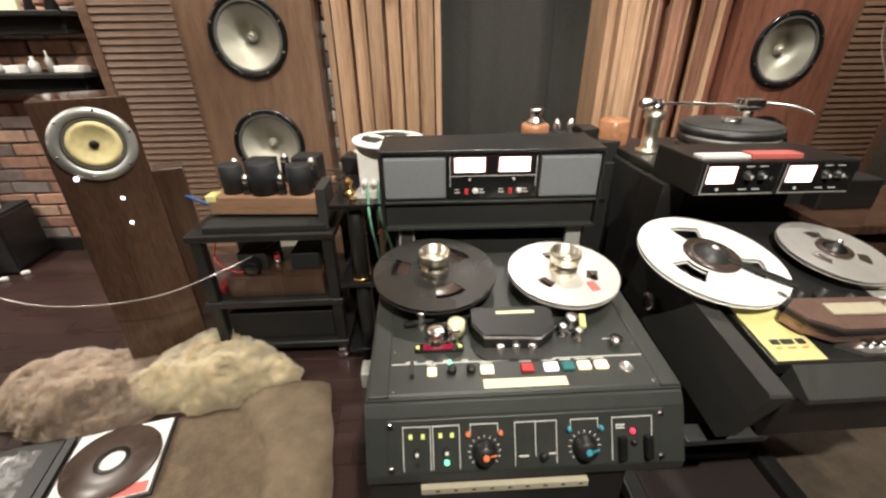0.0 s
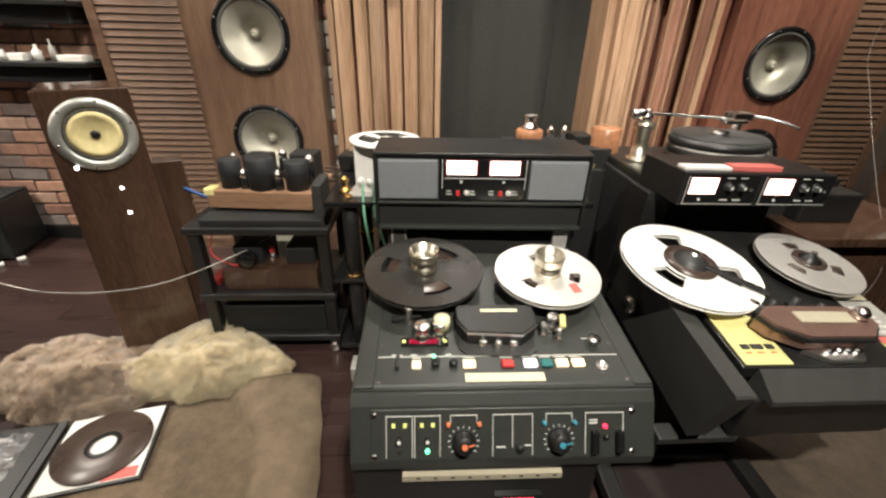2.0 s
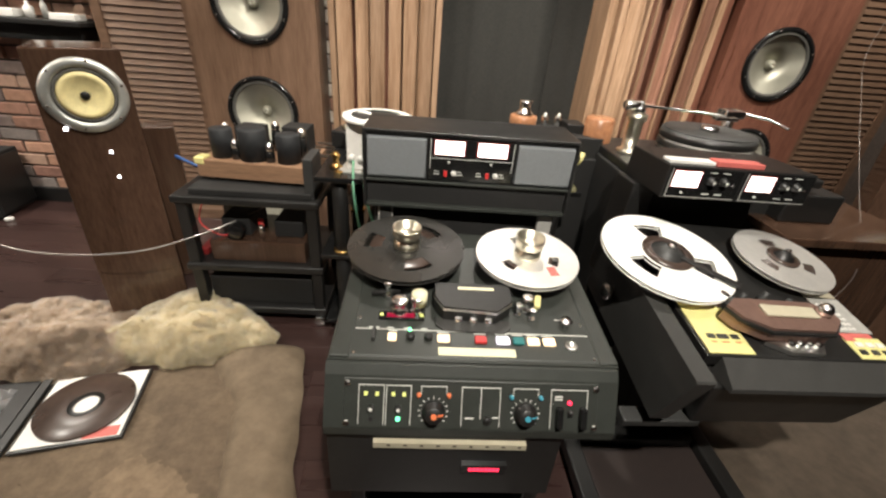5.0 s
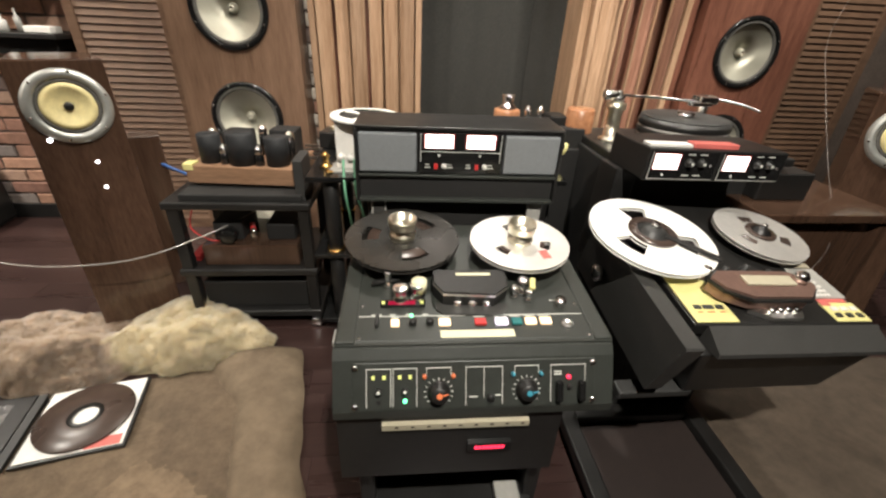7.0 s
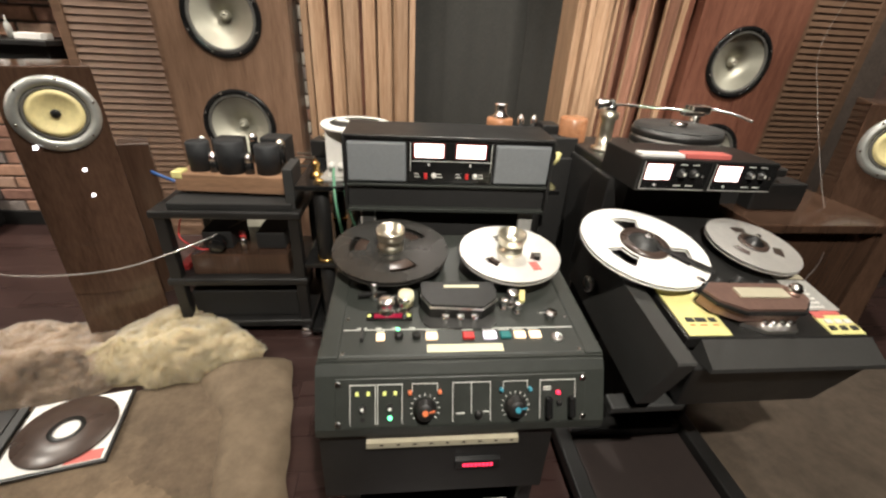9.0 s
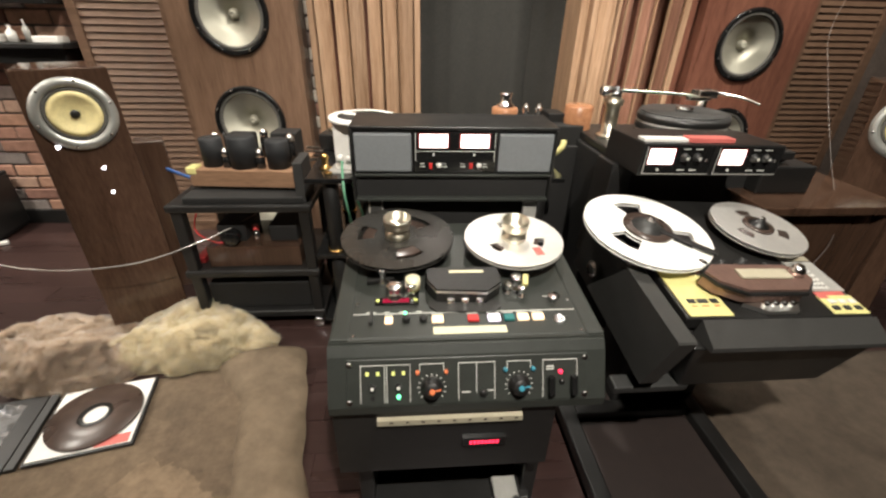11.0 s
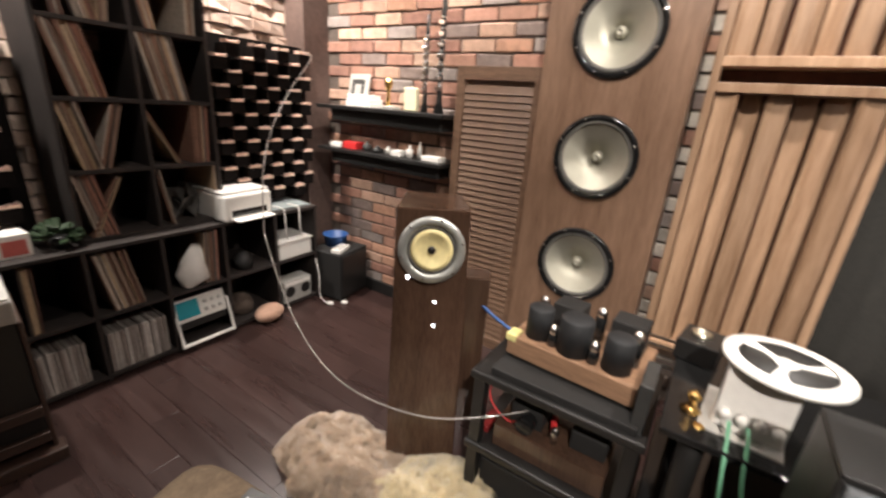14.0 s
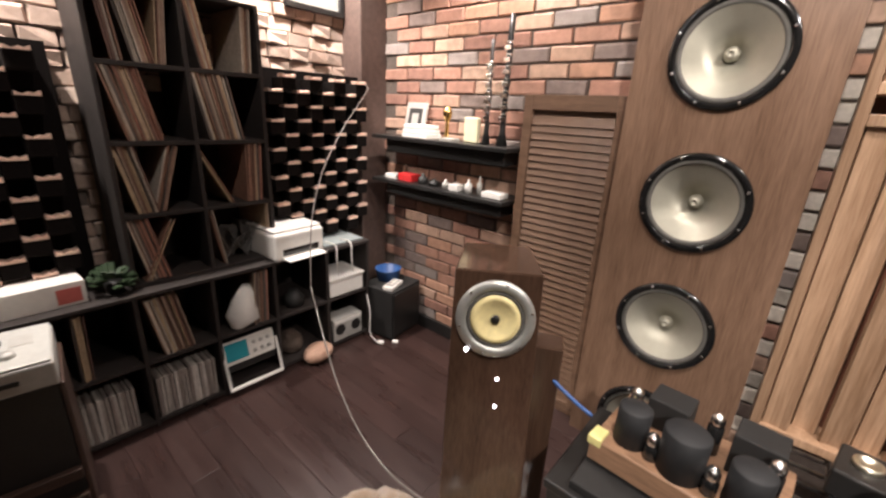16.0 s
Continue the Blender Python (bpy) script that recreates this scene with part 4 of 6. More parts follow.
lid = part("head_cover", prism(bmesh.new(), [(0.046, -0.172), (0.062, -0.204), (0.115, -0.232), (0.262, -0.232), (0.302, -0.200), (0.302, -0.168), (0.262, -0.150), (0.075, -0.150)], 0.012, 0.050), COPPERLID, rec2, "bronze-coloured head cover", m=DM2)
part("cover_lip", prism(bmesh.new(), [(0.042, -0.172), (0.058, -0.208), (0.113, -0.238), (0.265, -0.238), (0.307, -0.202), (0.300, -0.202), (0.262, -0.2325), (0.115, -0.2325), (0.062, -0.2045), (0.0465, -0.172)], 0.036, 0.044), BLACK, lid)
part("cover_window", B(0.118, 0.248, -0.200, -0.170, 0.050, 0.0565, 0.002), BEIGE, lid, "pale plate on the cover")
part("cover_knob", L([(0, 0.050), (0.017, 0.050), (0.015, 0.066), (0.008, 0.074), (0, 0.075)], 24), CHROME, lid, m=pose(0.272, -0.180, 0))
part("head_plate", prism(bmesh.new(), [(0.118, -0.236), (0.165, -0.261), (0.242, -0.261), (0.256, -0.240), (0.242, -0.234), (0.15, -0.234)], 0.002, 0.012), ALU, rec2, m=DM2)
for n in range(4):
    part("tape_head", C(0.008, 0.0121, 0.026, 14, 0.002), CHROME, rec2, m=d2(0.165 + n * 0.022, -0.243))
for u, v in ((0.110, -0.120), (0.150, -0.108), (0.215, -0.100), (0.265, -0.118)):
    part("guide_knob", L([(0, 0), (0.013, 0), (0.012, 0.008), (0.008, 0.012), (0.007, 0.024), (0, 0.026)], 18), DARKGREY, rec2, m=d2(u, v))
part("tape_guide", L([(0, 0), (0.011, 0), (0.011, 0.008), (0.007, 0.010), (0.007, 0.028), (0.013, 0.030), (0.010, 0.040), (0, 0.041)], 20), CHROME, rec2, m=d2(0.075, -0.128))
reel("tape_reel", "wide white tape reel overhanging the recorder's edge", 0.159, d2(0.0, 0.0, 0.030), REELWHITE, turn=62, pack=0.40)
reel("tape_reel", "small aluminium tape reel on the studio recorder", 0.1205, d2(0.349, 0.027, 0.024), REELMETAL, turn=60, pack=0.66, reach=0.22, wide=34)
for u, v, r, h in ((0.0, 0.0, 0.052, 0.0402), (0.349, 0.027, 0.033, 0.0342)):
    part("reel_table", C(r * 0.8, 0.0, h - 0.0105, 28, 0.002), BLACK, rec2, m=d2(u, v))
    part("hub_clamp", L([(0, h), (r * 0.78, h), (r * 0.78, h + 0.004), (r * 0.60, h + 0.006), (r * 0.60, h + 0.012), (r * 0.36, h + 0.014), (r * 0.26, h + 0.022), (0, h + 0.022)], 30), DARKGREY if r > 0.04 else BLACK, rec2, m=d2(u, v))
    part("hub_ring", L([(r * 0.79, h), (r * 1.18, h), (r * 1.18, h + 0.006), (r * 0.79, h + 0.006)], 36), TAPE, rec2, m=d2(u, v))
    part("hub_cap", L([(0, h + 0.022), (r * 0.22, h + 0.022), (r * 0.18, h + 0.028), (0, h + 0.029)], 18), CHROME, rec2, m=d2(u, v))
part("swing_arm", B(0.03, 0.165, -0.010, 0.010, 0.044, 0.050, 0.003), BLACK, rec2, m=d2(0.0, 0.0) @ pose(0, 0, 0, 0, 0, -42))
# meters of the second recorder
MB2 = pose(0.910, 0.957, 0.803, 0, 1.8, 4.0) @ Matrix.Diagonal((1.08, 0.85, 1.12, 1))
part("bridge_body", B(-0.202, 0.20, 0.0, 0.22, 0.0, 0.078, 0.003), BLACK, rec2, m=MB2)
part("bridge_neck", B(-0.215, -0.150, 0.12, 0.24, -0.30, -0.001, 0.004), BLACK, rec2, m=MB2)
part("bridge_back", B(-0.149, 0.17, 0.14, 0.20, -0.30, -0.001, 0.003), MATTE, rec2, m=MB2)
for u0 in (-0.196, 0.004):
    part("meter_panel", B(u0, u0 + 0.19, -0.004, 0.001, 0.004, 0.074, 0.001), GLOSS, rec2, m=MB2)
    part("meter_rim", B(u0 + 0.002, u0 + 0.188, -0.0048, -0.004, 0.004, 0.0062), GREYBOX, rec2, m=MB2)
    part("meter_rim", B(u0 + 0.002, u0 + 0.0042, -0.0048, -0.004, 0.0062, 0.072), GREYBOX, rec2, m=MB2)
    part("meter_frame", B(u0 + 0.008, u0 + 0.082, -0.0055, -0.004, 0.028, 0.069), DARKRED, rec2, m=MB2)
    part("meter_window", B(u0 + 0.010, u0 + 0.078, -0.0075, -0.0055, 0.030, 0.067, 0.0008), VU, rec2, "glowing white meter scale", m=MB2)
    part("trim_screw", C(0.003, 0, 0.003, 10), INK, rec2, m=MB2 @ pose(u0 + 0.043, -0.004, 0.016, 90, 0, 0))
    for du in (0.108, 0.142):
        part("rotary_knob", L([(0, 0), (0.011, 0), (0.010, 0.004), (0.008, 0.006), (0.0075, 0.018), (0, 0.019)], 20), BLACK, rec2, m=MB2 @ pose(u0 + du, -0.004, 0.047, 90, 0, 0))
        part("knob_cap", C(0.0035, 0.019, 0.0196, 12), INK, rec2, m=MB2 @ pose(u0 + du, -0.004, 0.047, 90, 0, 0))
        part("print", B(u0 + du - 0.010, u0 + du + 0.010, -0.0048, -0.004, 0.014, 0.0165), INK, rec2, m=MB2)
        part("print", B(u0 + du - 0.008, u0 + du + 0.012, -0.0048, -0.004, 0.066, 0.068), INK, rec2, m=MB2)
    part("small_switch", C(0.003, 0, 0.006, 10), CHROME, rec2, m=MB2 @ pose(u0 + 0.172, -0.004, 0.040, 90, 0, 0))
# its stand
part("stand_column", B(0.74, 1.02, 0.82, 0.98, 0.05, 0.50, 0.006), MATTE, rec2)
part("base_board", B(0.596, 0.964, 0.44, 1.03, 0.030, 0.045, 0.003), UNDER, rec2, "dark brown base board between the runners")
for x in (0.545, 0.965):
    part("stand_runner", B(x, x + 0.05, 0.42, 1.05, 0.03, 0.075, 0.006), BLACK, rec2)
    for y in (0.46, 1.01):
        part("stand_foot", C(0.022, 0.0, 0.03, 18, 0.004), DARKGREY, rec2, m=pose(x + 0.025, y, 0))
part("stand_crossbar", B(0.595, 0.965, 0.76, 0.81, 0.046, 0.075, 0.004), BLACK, rec2)
part("handwheel", L([(0, 0), (0.022, 0), (0.022, 0.012), (0.012, 0.018), (0, 0.018)], 22), CHROME, rec2, m=pose(0.560, 0.80, 0.60, 0, -90, 0))

# ---- rack with valve amplifier ----
RX0, RX1, RY0, RY1 = -0.820, -0.300, 1.330, 1.720
rack = thing("equipment_rack", "black steel equipment rack with three shelves", "rack")
for z in (0.055, 0.255, 0.535):
    part("shelf", B(RX0, RX1, RY0, RY1, z, z + 0.028, 0.006), BLACK, rack)
for x in (RX0 + 0.01, RX1 - 0.05):
    for y in (RY0 + 0.01, RY1 - 0.05):
        part("post", B(x, x + 0.04, y, y + 0.04, 0.0, 0.535, 0.004), BLACK, rack)
part("caster", C(0.022, 0.0, 0.024, 18, 0.004), CHROME, rack, m=pose(RX1 - 0.03, RY0 - 0.006, 0.024, 0, 90, 90))
part("top_board", B(RX0 + 0.06, RX1 - 0.03, RY0 + 0.02, RY1 - 0.01, 0.563, 0.588, 0.004), MATTE, rack)
amp = thing("valve_amplifier", "valve amplifier with black cans on a wooden base", "amplifier", pose(-0.556, 1.425, 0.588, 0, 0, -4))
part("base", B(-0.20, 0.20, 0.0, 0.265, 0.012, 0.078, 0.004), AMPWOOD, amp, "brown wooden plinth")
for x in (-0.17, 0.17):
    for y in (0.03, 0.235):
        part("foot", C(0.016, 0, 0.012, 16, 0.003), BLACK, amp, m=pose(x, y, 0))
for x, y, r, h in ((-0.125, 0.065, 0.040, 0.105), (-0.005, 0.055, 0.050, 0.115), (0.125, 0.055, 0.042, 0.105)):
    part("transformer_can", L([(0, 0.078), (r, 0.078), (r, 0.074 + h), (r - 0.004, 0.078 + h), (0, 0.078 + h)], 32), CANBLACK, amp, "matte black transformer can", m=pose(x, y, 0))
for x, y, h in ((-0.075, 0.205, 0.165), (0.120, 0.185, 0.185)):
    part("rear_can", B(x - 0.050, x + 0.050, y - 0.045, y + 0.045, 0.078, h, 0.004), MATTE, amp)
for x, y, z in ((-0.068, 0.045, 0.078), (0.060, 0.040, 0.078), (-0.150, 0.150, 0.110), (0.030, 0.185, 0.120), (0.158, 0.110, 0.120)):
    part("valve_base", L([(0, 0.078), (0.018, 0.078), (0.018, z + 0.035), (0.012, z + 0.04), (0, z + 0.04)], 22), GLOSS, amp, m=pose(x, y, 0))
    part("valve", L([(0.013, z + 0.04), (0.0165, z + 0.044), (0.0165, z + 0.058), (0.011, z + 0.068), (0.003, z + 0.073), (0, z + 0.074)], 22), CHROME, amp, "silvered glass valve", m=pose(x, y, 0))
part("corner_clip", B(-0.206, -0.17, -0.004, 0.05, 0.060, 0.086, 0.004), PALEYEL, amp)
solid("black_component", B(-0.765, -0.360, 1.37, 1.68, 0.0835, 0.205, 0.005), MATTE, "flat black hi-fi component on the lowest rack shelf", "hi-fi component")
lowamp = thing("low_amplifier", "brown-fronted amplifier with dark valves on the rack", "amplifier")
part("case", B(-0.735, -0.375, 1.370, 1.63, 0.283, 0.370, 0.004), WALNUT_GLOSS, lowamp)
part("top_block", B(-0.70, -0.59, 1.42, 1.60, 0.370, 0.445, 0.006), MATTE, lowamp)
part("top_block", B(-0.50, -0.39, 1.42, 1.60, 0.370, 0.440, 0.006), MATTE, lowamp)
part("volume_knob", C(0.03, 0, 0.05, 24, 0.004), GLOSS, lowamp, m=pose(-0.635, 1.42, 0.405, 90, 0, 0))
part("valve", L([(0, 0), (0.012, 0), (0.013, 0.04), (0.008, 0.055), (0, 0.056)], 18), CHROME, lowamp, m=pose(-0.545, 1.41, 0.370))
part("red_valve", L([(0, 0), (0.011, 0), (0.011, 0.06), (0, 0.062)], 16), RED, lowamp, m=pose(-0.56, 1.45, 0.370))
solid("red_cable", tube(bmesh.new(), [(-0.80, 1.50, 0.47), (-0.78, 1.42, 0.42), (-0.70, 1.40, 0.378), (-0.66, 1.44, 0.376)], 0.003), RED, "thin red cable at the amplifier", "cable")
solid("red_box", B(-0.80, -0.765, 1.40, 1.50, 0.2835, 0.310, 0.004), DARKRED, "small red box on the rack shelf", "box")
solid("blue_cable", tube(bmesh.new(), [(-0.760, 1.60, 0.575), (-0.82, 1.70, 0.520), (-0.90, 1.705, 0.545), (-0.985, 1.708, 0.585), (-1.04, 1.76, 0.60)], 0.007), BLUE, "thick blue loudspeaker cable behind the rack", "cable")

# plain grey plate, the back of some unknown piece
solid("heat_sink", B(-0.352, -0.318, 1.36, 1.50, 0.5635, 0.715, 0.003), DARKGREY, "dark grey upright plate standing beside the amplifier", "heat sink")
# ---- low black rack behind the recorder ----
r2 = thing("low_rack", "black glass-topped rack with round posts", "rack")
part("top_plate", B(-0.290, 0.62, 1.26, 1.75, 0.672, 0.690, 0.004), GLOSS, r2)
part("middle_plate", B(-0.290, 0.62, 1.27, 1.75, 0.370, 0.386, 0.004), GLOSS, r2)
part("bottom_plate", B(-0.290, 0.62, 1.27, 1.75, 0.070, 0.086, 0.004), GLOSS, r2)
for x in (-0.215, 0.55):
    for y in (1.315, 1.69):
        for z0, z1 in ((0.0, 0.070), (0.086, 0.370), (0.386, 0.672)):
            part("post", C(0.028, z0, z1, 24, 0.003), BLACK, r2, m=pose(x, y, 0))
        part("post_cap", C(0.013, 0.690, 0.697, 18, 0.002), GOLD, r2, m=pose(x, y, 0))
        part("post_ring", L([(0.0285, 0.386), (0.033, 0.386), (0.033, 0.396), (0.0285, 0.396)], 24), GOLD, r2, m=pose(x, y, 0))
for n in range(4):
    part("front_rod", C(0.005, 0, 0.11, 10), ALU, r2, m=pose(-0.397, 1.60 + n * 0.062, 0.655, 0, 90, 0))
solid("black_component", B(-0.12, 0.50, 1.30, 1.68, 0.386, 0.52, 0.004), MATTE, "black hi-fi component inside the low rack", "hi-fi component")
bx = thing("junction_box", "grey metal power box with cables", "power box", pose(-0.137, 1.40, 0.690, 0, 0, -6))
part("case", B(-0.050, 0.085, -0.06, 0.10, 0.006, 0.170, 0.005), WHITE, bx)
part("base_plate", B(-0.075, 0.09, -0.09, 0.11, 0.0, 0.006, 0.001), GREYBOX, bx)
for n in range(4):
    part("cable_gland", L([(0, 0), (0.012, 0), (0.012, 0.014), (0.008, 0.020), (0, 0.020)], 14), WHITE, bx, m=pose(-0.030 + n * 0.033, -0.06, 0.05, 90, 0, 0))
wr = thing("tape_reel", "white-rimmed tape reel lying on the power box", "tape reel", pose(-0.092, 1.405, 0.8605), group="tape reels")
part("rim", L([(0.090, 0.0), (0.119, 0.0), (0.120, 0.003), (0.119, 0.012), (0.090, 0.012)], 64), REELWHITE, wr, "bright white rim")
part("disc", L([(0.0, 0.001), (0.0898, 0.001), (0.0898, 0.008), (0.0, 0.008)], 48), DARKGREY, wr, "dark centre disc")
for k in range(3):
    part("spoke", prism(bmesh.new(), [(0.022, -0.008), (0.086, -0.020), (0.086, 0.016), (0.05, 0.004), (0.022, 0.010)], 0.008, 0.0105), REELWHITE, wr, m=pose(0, 0, 0, 0, 0, 20 + 120 * k))
part("hub", C(0.024, 0.008, 0.013, 28, 0.002), REELWHITE, wr)
for n, x in enumerate((-0.165, -0.128)):
    solid("green_cable", tube(bmesh.new(), [(x, 1.315, 0.735), (x + 0.003, 1.285, 0.71), (x + 0.01, 1.245, 0.64), (x + 0.03 + 0.015 * n, 1.24, 0.50), (x + 0.05, 1.26, 0.36)], 0.0045), GREENWIRE, "thin pale green cable hanging from the power box", "cable", group="green cables")
cc = thing("copper_topped_box", "dark grey box with a round copper top", "box", pose(-0.240, 1.680, 0.690, 0, 0, -10))
part("body", B(-0.05, 0.06, -0.07, 0.06, 0.0, 0.065, 0.005), BLACK, cc)
part("copper_top", L([(0, 0.065), (0.028, 0.065), (0.028, 0.075), (0.021, 0.077), (0.019, 0.071), (0, 0.071)], 30), BRASS, cc, "round copper ring")
solid("amber_lamp", L([(0, 0), (0.020, 0), (0.024, 0.006), (0.012, 0.012), (0.010, 0.03), (0.016, 0.045), (0.0, 0.062)], 22), GOLD, "small amber glass and brass ornament", "ornament", pose(-0.235, 1.37, 0.690))
solid("grey_tin", B(-0.235, -0.10, 1.15, 1.23, 0.0, 0.07, 0.006), GREYBOX, "grey metal box on the floor", "box")
solid("grey_tin", B(-0.17, -0.10, 1.275, 1.33, 0.086, 0.17, 0.006), GREYBOX, "small grey adapter on the rack plate", "box")
va = thing("valve_preamplifier", "small copper-toned preamplifier with bright valves", "amplifier", pose(0.455, 1.60, 0.7205))
part("case", B(-0.10, 0.30, -0.10, 0.10, -0.03, 0.10, 0.005), MATTE, va)
part("copper_can", C(0.052, 0.10, 0.150, 30, 0.004), BURL, va)
part("valve", L([(0.032, 0.150), (0.034, 0.160), (0.020, 0.170), (0.022, 0.195), (0.026, 0.205), (0.0, 0.208)], 26), CHROME, va)
for x in (0.09, 0.145):
    part("small_valve", L([(0, 0.10), (0.014, 0.10), (0.014, 0.145), (0.007, 0.160), (0.0, 0.166)], 18), CHROME, va, m=pose(x, 0.02, 0))
wl = thing("wooden_speaker", "small black box with a turned wooden drum", "ornament", pose(0.745, 1.56, 0.690))
part("stand_box", B(-0.13, 0.10, -0.08, 0.12, -0.69, 0.055, 0.004), MATTE, wl)
part("drum", C(0.055, 0.055, 0.200, 32, 0.006), BURL, wl)
part("rear_block", B(-0.12, -0.05, 0.0, 0.10, 0.055, 0.165, 0.004), BLACK, wl)
solid("yellow_tag", tube(bmesh.new(), [(0.655, 1.46, 0.71), (0.68, 1.45, 0.74), (0.69, 1.46, 0.765)], 0.012), PALEYEL, "yellow plastic cable tag on the stand", "cable tag", pose(-0.01, 0.03, 0.0))

# ---- turntable ----
tt = thing("turntable", "heavy black turntable with chrome tonearms on a plinth", "turntable", pose(1.025, 1.36, 0.010))
part("stand", B(-0.29, 0.40, -0.10, 0.30, -0.010, 0.76, 0.006), MATTE, tt)
part("plinth", B(-0.28, 0.38, -0.15, 0.28, 0.76, 0.79, 0.006), BLACK, tt)
for n, (z0, z1) in enumerate(((0.79, 0.815), (0.822, 0.845), (0.852, 0.875))):
    part("platter_disc", C(0.158, z0, z1, 64, 0.004), BLACK, tt, m=pose(0.06, 0.05, 0))
    part("platter_band", C(0.154, z1 - 0.001, z1 + 0.008, 64), GREYBOX if n < 2 else DARKGREY, tt, m=pose(0.06, 0.05, 0))
part("platter_mat", C(0.150, 0.883, 0.887, 64, 0.001), DARKGREY, tt, m=pose(0.06, 0.05, 0))
part("centre_weight", L([(0, 0.887), (0.03, 0.887), (0.03, 0.900), (0.0, 0.904)], 28), CHROME, tt, m=pose(0.06, 0.05, 0))
ped = part("tonearm_post", L([(0, 0.79), (0.040, 0.79), (0.040, 0.80), (0.026, 0.802), (0.026, 0.90), (0.034, 0.905), (0.034, 0.925), (0.0, 0.93)], 30), BRASS, tt, "polished brass pillar", m=pose(-0.21, 0.06, 0))
part("tonearm_bearing", L([(0, 0.925), (0.022, 0.925), (0.022, 0.95), (0.012, 0.955), (0.012, 0.968), (0, 0.97)], 24), CHROME, tt, m=pose(-0.21, 0.06, 0))
part("counterweight", C(0.018, -0.03, 0.02, 20, 0.003), CHROME, tt, m=pose(-0.235, 0.06, 0.952, 0, 90, 0))
part("tonearm", tube(bmesh.new(), [(-0.24, 0.06, 0.953), (-0.10, 0.05, 0.951), (0.05, 0.03, 0.945), (0.09, 0.02, 0.935)], 0.005), CHROME, tt)
part("headshell", B(0.04, 0.12, 0.005, 0.035, 0.930, 0.942, 0.003), CHROME, tt)
part("second_arm_post", C(0.02, 0.79, 0.925, 20, 0.003), CHROME, tt, m=pose(0.21, 0.18, 0))
part("second_bearing", B(0.17, 0.25, 0.15, 0.21, 0.915, 0.945, 0.006), CHROME, tt)
part("second_tonearm", tube(bmesh.new(), [(0.17, 0.18, 0.935), (0.25, 0.16, 0.935), (0.32, 0.10, 0.925), (0.34, 0.04, 0.912)], 0.005), CHROME, tt)
part("small_brass_pin", C(0.012, 0.79, 0.84, 16, 0.003), BRASS, tt, m=pose(-0.13, -0.06, 0))
tray_a = solid("white_card_strip", B(-0.196, -0.075, 0.020, 0.060, 0.0785, 0.086, 0.001), PAPER, "white paper card lying on the meter housing", "card", MB2)
solid("red_card_strip", B(-0.072, 0.055, 0.016, 0.060, 0.0785, 0.090, 0.001), REDCARD, "pink-red box lid on the meter housing", "card", MB2)
wt = thing("small_table", "dark wooden side table behind the recorder", "table", pose(1.42, 1.22, 0.0))
part("tabletop", B(-0.18, 0.35, -0.15, 0.35, 0.62, 0.65, 0.004), WALNUT_GLOSS, wt)
for x in (-0.16, 0.30):
    for y in (-0.13, 0.30):
        part("leg", B(x, x + 0.035, y, y + 0.035, 0.0, 0.62, 0.004), WALNUT_GLOSS, wt)
part("panel", B(-0.15, 0.32, -0.10, 0.28, 0.1, 0.62, 0.004), WALNUT_GLOSS, wt)
solid("black_case", B(1.30, 1.50, 1.20, 1.38, 0.65, 0.75, 0.006), BLACK, "black case on the side table", "case")

# ---- cords ----
solid("long_cord", tube(bmesh.new(), [(-0.56, 1.50, 0.460), (-0.694, 1.380, 0.420), (-0.90, 1.245, 0.385), (-1.13, 1.170, 0.400), (-1.32, 1.165, 0.440), (-1.51, 1.20, 0.520), (-1.68, 1.25, 0.640), (-1.80, 1.28, 0.80)], 0.0030), CORD, "long pale translucent cord hanging in an arc", "cord")
# The cord's far end takes the darker colour for the weak light there.
solid("cord_end", tube(bmesh.new(), [(-1.80, 1.28, 0.80), (-1.90, 1.36, 1.02), (-1.99, 1.48, 1.20), (-2.12, 1.68, 1.36), (-2.30, 1.92, 1.48), (-2.44, 2.08, 1.555), (-2.70, 2.23, 1.60)], 0.0025), DIMCORD, "thin end of the long cord, coloured darker where it is dim, tied in the corner", "cord")
solid("long_cord", tube(bmesh.new(), [(1.05, 1.02, 0.30), (1.30, 0.98, 0.40), (1.48, 1.04, 0.46), (1.62, 1.15, 0.55), (1.66, 1.32, 0.75), (1.74, 1.55, 1.0), (1.95, 1.85, 1.2), (2.40, 2.24, 1.52)], 0.0011), DIMCORD, "thin pale translucent cord hanging in an arc", "cord")


